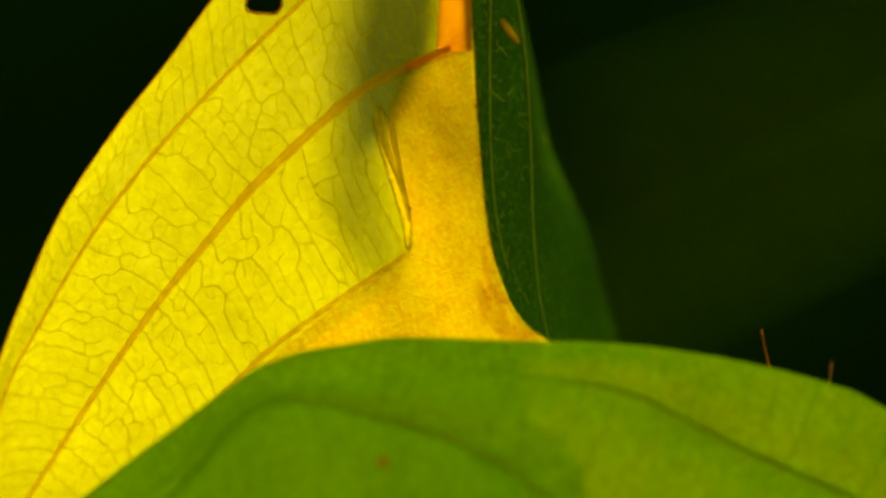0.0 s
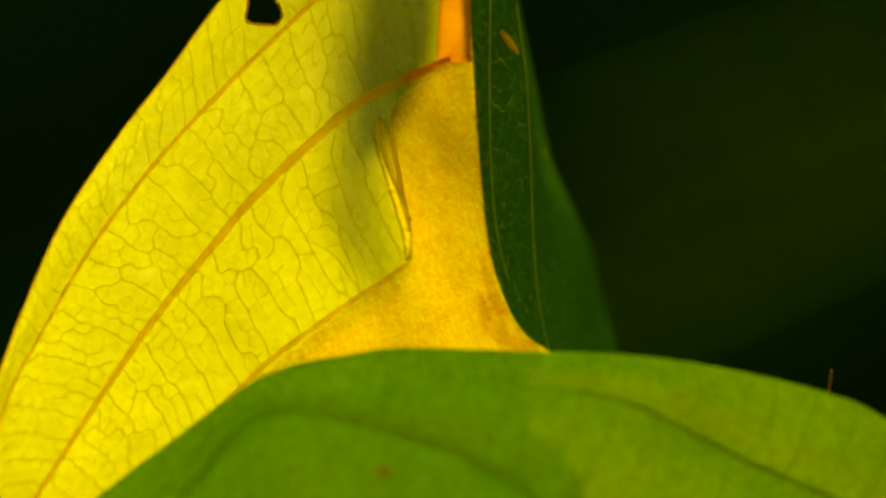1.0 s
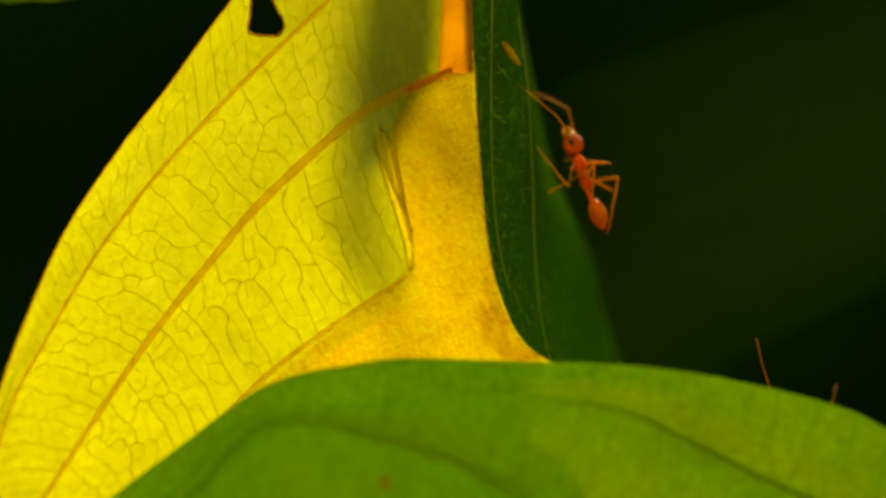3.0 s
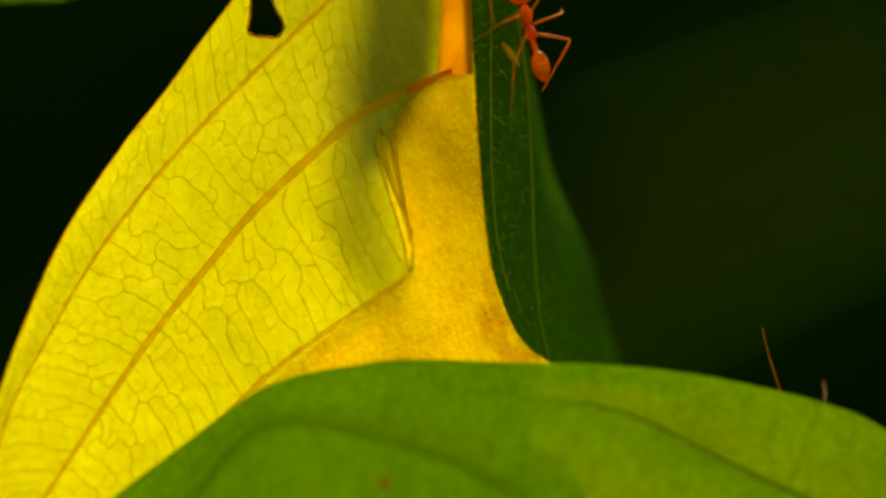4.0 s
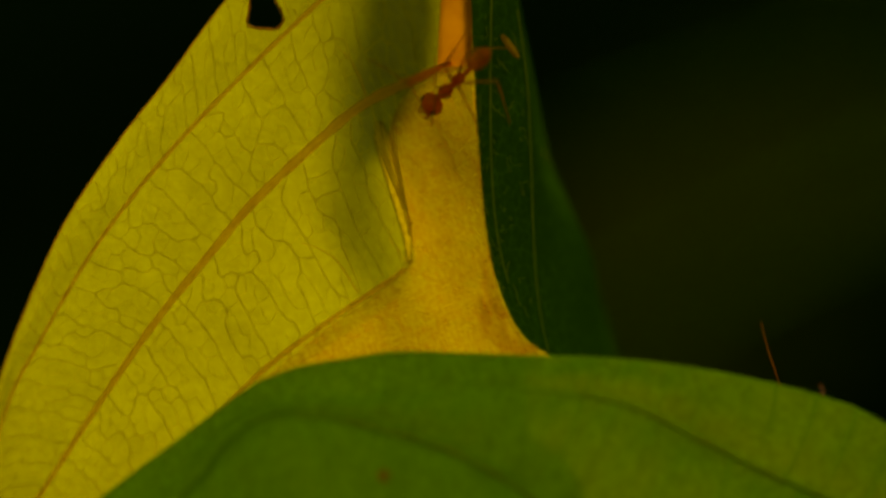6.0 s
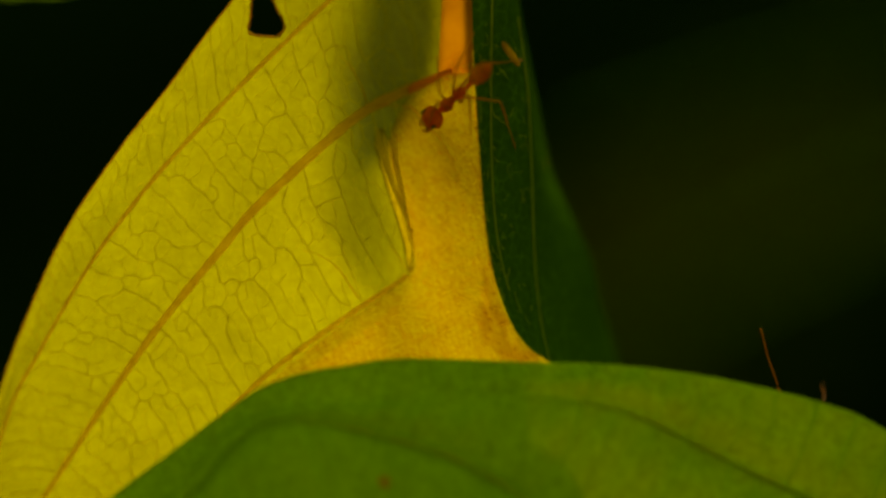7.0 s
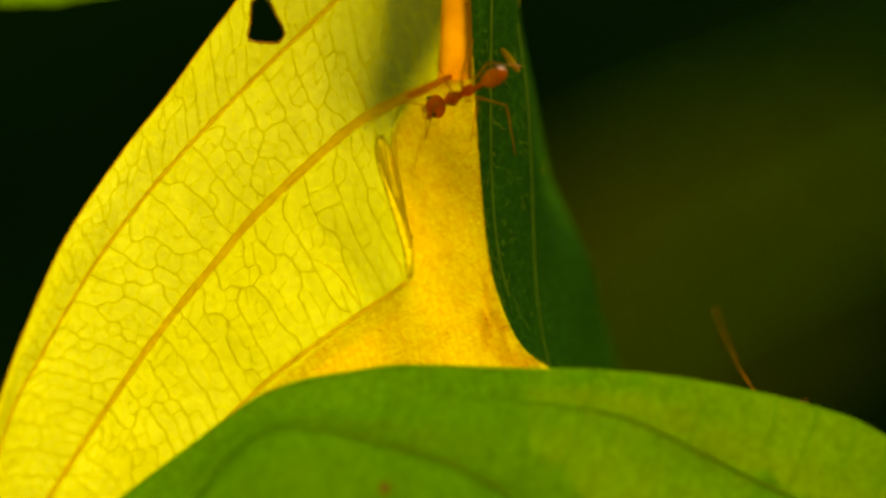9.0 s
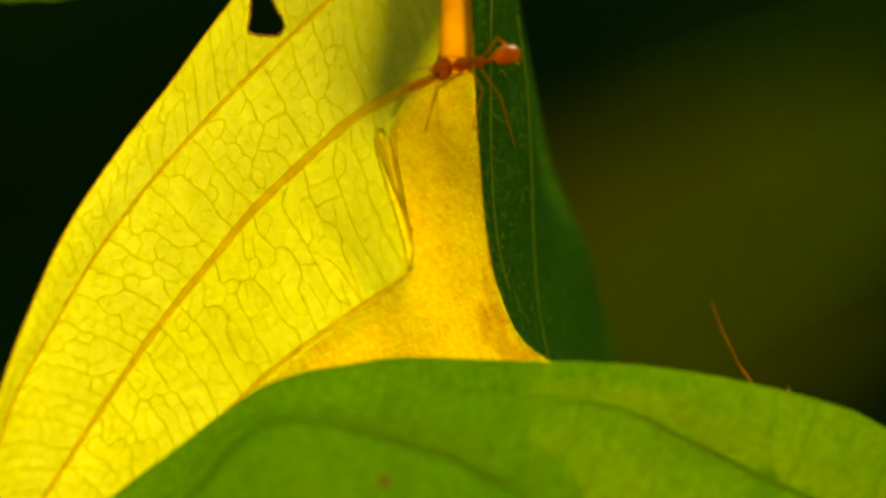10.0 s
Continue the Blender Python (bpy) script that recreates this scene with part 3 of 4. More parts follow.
bundle = Sheet(HEM, 120, 16, lambda s, t: 0.00003 * np.sin(t * 30 + 6 * np.sin(s * 9)))
part("hem", bundle.mesh(), M_BUNDLE, silk, "pale thick silk hem")
seam = bmesh.new()
tube(seam, [web.at(u, 0.985, 0.00002) for u in np.linspace(0.05, 0.97, 160)], [0.00012 + 0.00007 * math.sin(i * 0.9) * math.sin(i * 0.23) for i in range(160)], 6, 0.5)
part("seam", seam, M_FIBRE, silk, "pale frayed seam along the dark leaf")

rng = random.Random(11)
bm = bmesh.new()
for k in range(26):
    a = rng.uniform(-1.25, 1)
    w = rng.uniform(-1, 1)
    fall = rng.uniform(-1.2, 0.6) if k % 3 else rng.uniform(3.0, 6.0)
    line = [(-5.1 + 0.9 * a, 0, 10.6 + rng.uniform(-1.5, 1.2)), (-4.7 + 0.65 * a, 0, 8.2), (-4.1 + 0.4 * a + 0.1 * w, 0, 5.8), (-3.4 + 0.25 * w, 0, 3.2), (-2.95 + 0.14 * w, 0, 0.8), (-2.85 + 0.08 * w, 0, -1.5)]
    line = [q for q in line if q[2] > fall]
    strand = bmesh.new()
    run = smooth(np.array([(x * MM, sunlit.depth(x * MM, z * MM) - 0.0003 - 0.0002 * rng.random(), z * MM) for x, y, z in line]), 22)
    thick = rng.uniform(0.00003, 0.00006)
    tube(strand, run, [thick * (0.35 + 0.65 * math.sin(math.pi * min(1, 0.08 + i / 20))) for i in range(22)], 5)
    part("strand", strand, M_THREAD, silk)
for k in range(260):
    s0 = rng.uniform(0.1, 0.8)
    t0 = rng.uniform(0.0, 0.75)
    t1 = min(1.0, t0 + rng.uniform(0.12, 0.45))
    s1 = s0 + rng.uniform(-0.05, 0.05)
    tube(bm, [web.at(s0 + (s1 - s0) * u, t0 + (t1 - t0) * u, 0.00006 + 0.00008 * math.sin(u * math.pi)) for u in np.linspace(0, 1, 8)],
         rng.uniform(0.00001, 0.000026), 3)
dash = bmesh.new()
for k in range(190):
    s0, t0 = rng.uniform(0.16, 0.78), rng.uniform(0.04, 0.96)
    ds, dt = rng.uniform(-0.012, 0.012), rng.uniform(0.015, 0.07)
    tube(dash, [web.at(s0 + ds * u, min(1, t0 + dt * u), 0.00012 + 0.0001 * math.sin(u * math.pi)) for u in (0, 0.35, 0.7, 1)], rng.uniform(0.000012, 0.00003), 3)
tagged(part("fibre_felt", dash, M_THREAD, silk, "short bright silk fibres"), kind="stuff")
for k in range(240):
    s0 = rng.uniform(0.02, 0.95)
    p = Vector(web.at(s0, rng.uniform(0.96, 1.0)))
    q = p + Vector((rng.uniform(0.0001, 0.0004), rng.uniform(-0.0004, 0.0), rng.uniform(-0.0003, 0.0003)))
    tube(bm, [p, p.lerp(q, 0.5) + Vector((0, -0.00008, 0.00004)), q], 0.000014, 3)
for k in range(200):
    u = rng.random()
    p = Vector(web.at(0.55 + 0.43 * u, rng.uniform(0.0, 0.08), 0.00005))
    q = p + Vector((rng.uniform(-0.0011, -0.0002), rng.uniform(-0.0004, 0.0), rng.uniform(-0.0007, 0.0003)))
    tube(bm, [p, p.lerp(q, 0.5) + Vector((0, -0.0001, 0)), q], rng.uniform(0.000014, 0.00003), 3)
for s0, t0, ds, dt in ((0.77, 0.86, 0.07, 0.1), (0.84, 0.9, 0.05, 0.07), (0.7, 0.93, 0.08, 0.05), (0.74, 0.8, 0.04, 0.06)):
    ring = bmesh.new()
    verts = [ring.verts.new(web.at(s0 + ds * math.cos(a) * (1 + 0.25 * math.sin(3 * a + s0 * 50)), t0 + dt * math.sin(a) * (1 + 0.3 * math.sin(2 * a + t0 * 40)), 0.00012)) for a in np.linspace(0, 2 * math.pi, 30)[:-1]]
    hub = ring.verts.new(web.at(s0, t0, 0.00014))
    for a, b in zip(verts, verts[1:] + verts[:1]):
        ring.faces.new((a, b, hub))
    part("stain", ring, M_STAIN, silk, "orange-brown stain in the silk")
tagged(part("fibre_felt", bm, M_FIBRE, silk, "pale loose silk fibres"), kind="stuff")

# ---- the dark leaf on the other side ----
D_LEFT = [(2.4, -3, 36.8), (2.4, -3, 26.9), (2.5, -3, 21.9), (2.8, -3.2, 14.4), (3.3, -3.2, 7), (4, -3.2, 0), (5.3, -3.2, -4.7), (7, -3.6, -7.9), (9.6, -4.5, -10), (13.1, -4.5, -12.8)]
D_MID = [(4.4, -2, 36.9), (4.4, -2, 27), (4.3, -2, 22), (4.2, -2, 14.5), (4.3, -2, 7), (4.8, -2, 1), (6, -2, -3.9), (7.8, -2, -7.4), (10.2, -3, -10.9), (13.7, -3, -13.9)]
D_RIDGE = [(6.1, 1.5, 37.4), (6.1, 1.5, 27.3), (6.5, 1.5, 22.3), (7.5, 1.5, 14.7), (7.9, 1.5, 7.1), (8.1, 1.5, 0.6), (8.5, 1.5, -4.5), (9.2, 1.5, -8.5), (10.4, 0.5, -12), (14.1, 0.5, -15)]
D_RIGHT = [(6.3, 9.5, 38.6), (6.4, 9.5, 28.1), (6.8, 10.5, 23), (8.4, 11.5, 15.2), (10, 12.5, 7.9), (11.3, 12.5, 4.8), (13.7, 12.5, -0.5), (14.6, 12.5, -5.2), (15.1, 12.5, -10.4), (16, 12.5, -16.7)]
leaf_d = thing("nest_leaf", "dark green shaded leaf with thin pale veins", "leaf")
dark = Sheet([D_LEFT, D_MID, D_RIDGE, D_RIGHT], 160, 60)
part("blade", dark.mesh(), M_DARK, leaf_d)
vein(dark, 1 / 3, 0.1, 0.75, 0.0001, 0.00007, M_DVEIN, leaf_d, label="thin pale vein")
vein(dark, 2 / 3, 0.3, 0.9, 0.00011, 0.00008, M_DVEIN, leaf_d, label="thin pale vein")
bm = bmesh.new()
for k in range(90):
    v, w = rng.uniform(0.3, 0.8), rng.uniform(0.04, 0.62)
    path = [(v, w)]
    for i in range(rng.randint(2, 4)):
        v, w = v + rng.uniform(-0.008, 0.01), w + rng.uniform(-0.03, 0.035)
        path.append((v, w))
    ridge(bm, dark, path, rng.uniform(0.000015, 0.00004), 0.5, 3)
tagged(part("veinlet_net", bm, M_DVEIN, leaf_d, "faint pale net of cross veins"), kind="stuff")
B_L = [(4, 13, 38.9), (5.1, 14, 23.2), (7.7, 15, 7.5), (11.4, 15, -3.1), (13, 15, -13.7)]
B_R = [(6.2, 17, 39.5), (6.8, 17, 23.5), (9.6, 17, 7.5), (14.6, 17, -4.2), (16.6, 17, -10.6), (17.9, 17, -14.9)]
leaf_e = thing("nest_leaf", "dark leaf layer behind the shaded leaf", "leaf")
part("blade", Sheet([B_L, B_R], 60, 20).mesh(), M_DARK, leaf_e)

# ---- the green leaf in front ----
F_TOP = [(-35.2, -9, -26.7), (-23.5, -9, -17.4), (-17.2, -9, -12.7), (-14.3, -9, -11.3), (-11.6, -9, -10.5), (-8, -9, -10), (-4.1, -9, -9.4), (3.7, -9, -9.4), (15.4, -9, -10), (25.1, -9, -11.3), (33.3, -9, -13.3), (38.1, -9, -15.5), (51.8, -9, -23.8)]
F_A = [(-33.9, -11, -28.9), (-21.9, -11, -19.7), (-15.6, -11, -15.9), (-10.8, -11, -13.7), (-3.1, -11, -12.5), (4.6, -11, -12), (14.8, -11, -13.3), (21.5, -11, -16.1), (26.8, -11, -18.8), (32.6, -11, -21.4), (49, -11, -28.9)]
F_B = [(-31.7, -13.5, -30.5), (-23.1, -13.5, -21.9), (-16.9, -13.5, -15.2), (-10.7, -13.5, -14.2), (-4.5, -13.5, -15.5), (0.8, -13.5, -17.2), (5.1, -13.5, -19.5), (9.4, -13.5, -22.4), (15.1, -13.5, -25.3), (22.3, -13.5, -28.6), (43.8, -13.5, -34.3)]
F_LOW = [(-28.6, -15.5, -35), (-21.5, -15.5, -28.9), (-16.8, -15.5, -25.6), (-10.6, -15.5, -24.6), (-4.5, -15.5, -25.1), (0.8, -15.5, -25.8), (5, -15.5, -27), (9.3, -15.5, -28.4), (15, -15.5, -30.3), (22.1, -15.5, -33.1), (41.1, -15.5, -38.4)]
leaf_f = thing("nest_leaf", "broad green leaf bent over in front of the silk", "leaf")


def grooves(s, t):
    d = np.zeros_like(s)
    for c, depth in ((1 / 3, 0.0013 * np.clip((s - 0.42) / 0.25, 0.1, 1)), (2 / 3, 0.0012)):
        d -= depth * np.exp(-((t - c) / 0.085) ** 2)
    between = np.abs(np.sin(3 * math.pi * t))
    ribs = np.sin(s * 118 + 4 * t + 1.3 * np.sin(s * 31))
    return d + 0.00022 * ribs * between + 0.0002 * np.sin(s * 23 + 2 * t)


front = Sheet([F_TOP, F_A, F_B, F_LOW], 300, 120, grooves)
part("blade", front.mesh(), M_GREEN, leaf_f)
vein(front, 1 / 3, 0.44, 1, 0.0001, 0.0004, M_GVEIN, leaf_f, label="sunken side vein")
vein(front, 2 / 3, 0.2, 1, 0.0002, 0.0004, M_GVEIN, leaf_f, label="sunken side vein")
for t, a, b in ((2 / 3, 0.3, 0.62), (1 / 3, 0.55, 0.95)):
    bm = bmesh.new()
    ridge(bm, front, [(v, t) for v in np.linspace(a, b, 60)], [0.00006 + 0.00012 * math.sin(math.pi * i / 59) * (0.6 + 0.4 * math.sin(i * 0.7)) for i in range(60)], 4.5, 6)
    part("vein", bm, M_GCORE, leaf_f, "pale yellowish core of the side vein")
vein(front, 0.0, 0.0, 1, 0.00014, 0.00014, M_GVEIN, leaf_f, "leaf_edge", "", 160)
for t0, t1, n in ((0.0, 1 / 3, 30), (1 / 3, 2 / 3, 27), (2 / 3, 1, 24)):
    cross_veins(front, t0, t1, n, leaf_f, 0.00013, M_GNET)
# short pale hairs along the bent rim
bm = bmesh.new()
for k in range(420):
    p = Vector(front.at(rng.uniform(0.15, 0.95), 0.0))
    tip = p + Vector((rng.uniform(-0.00025, 0.00025), rng.uniform(0, 0.0002), rng.uniform(0.00008, 0.0003)))
    tube(bm, [p, p.lerp(tip, 0.5) + Vector((0.00003, 0, 0)), tip], [0.00003, 0.00002, 0.000008], 3)
tagged(part("rim_hair", bm, M_GCORE, leaf_f, "short pale hairs along the leaf rim"), kind="stuff")

# ---- an unseen twig, added behind the nest to cast shade on the sunlit leaf ----
twig = thing("twig", "unseen brown twig added to shade the sunlit leaf", "twig")
bm = bmesh.new()
run = spline([(560, 800, 150), (300, 300, 90), (90, 60, 55), (-3.3, 6, 44), (-3.4, 6, 32.7), (-3.5, 6, 22.5), (-3.6, 5.5, 19.4), (-3.8, 4.8, 17.2), (-4.6, 4.4, 15), (-5.8, 4, 12.8)], 400)
far = np.r_[0, np.cumsum(np.linalg.norm(np.diff(run[::-1], axis=0), axis=1))][::-1]
tube(bm, [Vector(p) + sun_way * 0.07 for p in run], [0.0014 + 0.0016 * min(1, d / 0.0045) for d in far], 10)
part("stem", bm, M_STEM, twig)
# second unseen shoot, farther off, for a softer shade beside the silk
bm = bmesh.new()
run = spline([(520, 620, 60), (260, 250, 50), (80, 40, 40), (-2.6, 4, 39.3), (-3.8, 4, 25.5), (-6.2, 3, 16.3), (-7.1, 3, 7.2), (-5.8, 3, 0.6), (-4.6, 3, -2.5)], 300)
tube(bm, [Vector(p) + sun_way * 0.16 for p in run], [0.0045] * 120 + [0.0025] * 170 + [0.0025 - 0.0002 * i for i in range(10)], 10)
side_shoot = part("side_shoot", bm, M_STEM, twig)

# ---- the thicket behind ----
backdrop = tagged(new("backdrop"), "blurred thicket far behind the nest, coloured near-black for shade", "backdrop", kind="structure")
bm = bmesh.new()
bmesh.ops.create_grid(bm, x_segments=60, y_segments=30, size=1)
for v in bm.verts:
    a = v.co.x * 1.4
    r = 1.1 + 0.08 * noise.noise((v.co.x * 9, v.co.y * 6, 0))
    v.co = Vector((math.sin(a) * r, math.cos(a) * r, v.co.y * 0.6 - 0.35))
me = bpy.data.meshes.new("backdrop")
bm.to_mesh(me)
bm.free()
me.materials.append(M_SHADED_FOLIAGE)
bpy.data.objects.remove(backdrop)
backdrop = tagged(new("backdrop", me), "blurred thicket far behind the nest, coloured near-black for shade", "backdrop", kind="structure")

ground_me = bpy.data.meshes.new("ground")
ground_me.from_pydata([(-40, -40, -0.95), (40, -40, -0.95), (40, 40, -0.95), (-40, 40, -0.95)], [], [(0, 1, 2, 3)])
ground_me.materials.append(M_SOIL)
tagged(new("ground", ground_me), "brown leaf litter under the bushes", "ground", kind="structure")


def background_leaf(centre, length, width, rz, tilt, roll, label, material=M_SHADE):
    root = thing("background_leaf", label, "leaf", group="leaves behind the nest")
    root.matrix_world = pose(*centre, tilt, roll, rz)
    rows_s, cols = 30, 14
    verts, faces = [], []
    for i in range(rows_s + 1):
        u = i / rows_s
        w = width * 0.5 * math.sin(math.pi * u ** 0.8) ** 0.8
        for j in range(cols + 1):
            v = j / cols * 2 - 1
            verts.append(((u - 0.5) * length, v * w, -0.12 * length * (u - 0.5) ** 2 + 0.1 * w * abs(v) + 0.04 * width * math.sin(u * 40) * abs(v)))
    for i in range(rows_s):
        for j in range(cols):
            k = i * (cols + 1) + j
            faces.append((k, k + 1, k + cols + 2, k + cols + 1))
    me = bpy.data.meshes.new("blade")
    me.from_pydata(verts, [], faces)
    me.polygons.foreach_set("use_smooth", [True] * len(me.polygons))
    part("blade", me, material, root)
    bm = bmesh.new()
    tube(bm, [((u - 0.5) * length, 0, -0.12 * length * (u - 0.5) ** 2) for u in np.linspace(0, 1, 16)], 0.0065 * length, 6)
    part("midrib", bm, M_GVEIN, root)
    return root


tilted_low = background_leaf((0.084, 0.6, -0.018), 0.23, 0.1, 0, 65, -28, "broad shaded leaf behind the nest")
tilted_high = background_leaf((0.134, 0.66, 0.056), 0.2, 0.046, 0, 135, -16, "shaded leaf high behind the nest")
background_leaf((-0.0338, -0.02, 0.0255), 0.026, 0.0095, 0, 80, 4, "yellow-green leaf tip hanging before the nest", M_GREEN)



# ---- an unseen tree added beyond the thicket: one of its boughs dims the sun ----
PERP_UP = (Vector((0, 0, 1)) - sun_way * sun_way.z).normalized()
PERP_SIDE = sun_way.cross(PERP_UP)
BOUGH_LONG = 0.9
BOUGH_ROOT = sun_way * 4 - PERP_UP * BOUGH_LONG


def leaf_outline(length, width, rows_s=14, cols=6):
    """A pointed leaf along +y, folded a little at its midrib, as points and faces."""
    verts, faces = [], []
    for i in range(rows_s + 1):
        u = i / rows_s
        w = width * 0.5 * max(0.02, math.sin(math.pi * u ** 0.85)) ** 0.75
        for j in range(cols + 1):
            v = j / cols * 2 - 1
            verts.append((v * w, u * length, 0.12 * w * abs(v) - 0.1 * length * u * u))
    for i in range(rows_s):
        for j in range(cols):
            k = i * (cols + 1) + j
            faces.append((k, k + 1, k + cols + 2, k + cols + 1))
    return verts, faces


tree = thing("tree", "unseen tree added beyond the thicket to dim the sun", "tree", (0.9, 4.1, -0.95))
foot = Vector((0.9, 4.1, -0.95))
bm = bmesh.new()
stem = spline([tuple((q - foot) / MM) for q in (foot, Vector((0.82, 3.9, 0.3)), Vector((0.68, 3.66, 1.4)), BOUGH_ROOT, Vector((0.8, 3.9, 2.5)), Vector((1.2, 4.3, 3.2)))], 60)
tube(bm, stem, [0.05 - 0.00062 * i for i in range(60)], 10)
part("trunk", bm, M_STEM, tree)
rng = random.Random(23)
verts, faces = [], []
lv, lf = leaf_outline(0.24, 0.13, 8, 4)
for k in range(6):
    root = Vector(stem[34 + 4 * k]) + foot
    limb = bmesh.new()
    out_way = Vector((rng.uniform(0.4, 1.0), rng.uniform(0.0, 0.8), rng.uniform(-0.1, 0.6))).normalized()
    span = rng.uniform(0.6, 1.1)
    line = [root, root + out_way * span * 0.5 + Vector((0, 0, 0.06)), root + out_way * span]
    tube(limb, [p - foot for p in line], [0.018, 0.011, 0.004], 7)
    part("limb", limb, M_STEM, tree)
    for n in range(24):
        at = line[0].lerp(line[2], rng.uniform(0.25, 1.05)) + Vector((0, 0, 0.03))
        turn = pose(0, 0, 0, rng.uniform(-60, 10), rng.uniform(-35, 35), rng.uniform(0, 360))
        tip = at + turn.to_3x3() @ Vector((0, 0.24, 0))
        if min((q - sun_way * q.dot(sun_way)).length for q in (at, tip)) < 0.4:
            continue
        base = len(verts)
        verts += [tuple(at - foot + turn.to_3x3() @ Vector(v)) for v in lv]
        faces += [tuple(base + i for i in f) for f in lf]
me = bpy.data.meshes.new("crown")
me.from_pydata(verts, [], faces)
tagged(part("crown", me, M_SHADED_FOLIAGE, tree, "dark broad leaves"), kind="stuff")
bm = bmesh.new()
tube(bm, [Vector((0, 0, 0)), PERP_UP * 0.4 - PERP_SIDE * 0.06, PERP_UP * 0.75 - PERP_SIDE * 0.12], [0.016, 0.01, 0.005], 7)
bough = part("bough", bm, M_STEM, tree, "thin added bough that carries the sun-dimming leaf")
# this leaf is added only to cover part of the sun
lv, lf = leaf_outline(0.46, 0.24)
turn = Matrix((PERP_SIDE, PERP_UP, sun_way)).transposed()
me = bpy.data.meshes.new("leaf")
me.from_pydata([tuple(turn @ Vector(v) + PERP_UP * 0.68 - PERP_SIDE * 0.12) for v in lv], [], lf)
part("leaf", me, M_SHADED_FOLIAGE, bough, "broad leaf added to cover part of the sun")


# ---- weaver ants ----
def ant_body(label, elbow, tip):
    ant = thing("weaver_ant", label, "ant", group="weaver ants")
    k = 1.2
    bm = bmesh.new()
    blob(bm, (0.72 * k, 0, 0.08 * k), (0.72 * k, 0.5 * k, 0.5 * k), lambda x, y, z: (x, y * (1 - 0.25 * max(x, 0)), z * (1 - 0.2 * max(x, 0))))
    blob(bm, (0.0, 0, 0.0), (0.55 * k, 0.27 * k, 0.27 * k))
    blob(bm, (-0.75 * k, 0, 0.02), (0.6 * k, 0.43 * k, 0.46 * k), lambda x, y, z: (x, y, z * (1 + 0.15 * x)))
    part("thorax", bm, M_ANT, ant, "waisted orange-red thorax")
    bm = bmesh.new()
    tube(bm, np.array([(-1.2, 0, -0.12), (-1.5, 0, -0.12), (-1.75, 0, 0.0), (-2.0, 0, -0.02), (-2.25, 0, 0)]) * k * MM,
         [0.0002, 0.00018, 0.00026, 0.0002, 0.00018], 10)
    part("petiole", bm, M_ANT, ant)
    bm = bmesh.new()
    blob(bm, (-3.3 * k, 0, 0.15 * k), (1.15 * k, 0.66 * k, 0.64 * k),
         lambda x, y, z: (x, y * (1 - 0.28 * max(-x, 0) ** 2), z * (1 - 0.25 * max(-x, 0) ** 2) + 0.02 * math.sin(x * 9)), 24, 20)
    gaster = part("gaster", bm, M_GASTER, ant, "pointed amber gaster")
    for x, r in ((-2.87, 0.61), (-3.35, 0.66), (-3.83, 0.56)):
        bm = bmesh.new()
        tube(bm, [((x * k) * MM, math.cos(a) * r * k * MM * 0.985, (0.15 * k + math.sin(a) * r * k * 0.97) * MM) for a in np.linspace(0, 2 * math.pi, 28)], 0.00004, 4)
        part("segment_ring", bm, M_SPOT, gaster)
    head = new("head")
    bm = bmesh.new()
    blob(bm, (0.85 * k, 0, 0), (0.9 * k, 0.92 * k, 0.68 * k),
         lambda x, y, z: (x - 0.12 * (1 - y * y) * (x < 0) * -1 * abs(x), y * (1 - 0.3 * max(x, 0)), z * (1 - 0.25 * max(x, 0))), 24, 18)
    me = bpy.data.meshes.new("head")
    bm.to_mesh(me)
    bm.free()
    me.materials.append(M_ANT)
    bpy.data.objects.remove(head)
    head = new("head", me)
    head.parent = ant
    head.location = (1.45 * k * MM, 0, 0.05 * k * MM)
    tagged(head, "shiny orange-red head")
    bm = bmesh.new()
    blob(bm, (1.42 * k, 0, 0.06 * k), (0.34 * k, 0.5 * k, 0.42 * k), None, 14, 10)
    part("face_plate", bm, M_PALE, head, "pale yellow face plate")
    for side in (-1, 1):
        bm = bmesh.new()
        blob(bm, (0.95 * k, side * 0.66 * k, 0.36 * k), (0.26 * k, 0.17 * k, 0.2 * k), None, 12, 8)
        part("eye", bm, M_EYE, head, "round black eye")
        bm = bmesh.new()
        tube(bm, np.array([(1.55, side * 0.4, -0.1), (1.85, side * 0.46, -0.14), (2.1, side * 0.3, -0.16), (2.2, side * 0.06, -0.16)]) * k * MM,
             [0.0003, 0.00026, 0.00018, 0.00006], 8, 0.6)
        part("mandible", bm, M_PALE, head, "pale curved mandible")
        bm = bmesh.new()
        e, f = Vector(elbow), Vector(tip)
        pts = [Vector((0, 0, 0)), e * 0.5 + Vector((0.05, 0, 0.08)), e, e + f * 0.12, e + f * 0.55 + Vector((0, 0.12, 0.1)), e + f]
        pts = [Vector((p.x, side * p.y, p.z)) for p in pts]
        tube(bm, smooth(np.array([tuple(p) for p in pts]) * MM, 24), [0.000055] * 10 + [0.000035] * 2 + [0.00004] * 12, 6)
        ant_feeler = part("antenna", bm, M_LIMB, head, "long elbowed antenna")
        ant_feeler.location = (1.45 * k * MM, side * 0.32 * k * MM, 0.22 * k * MM)
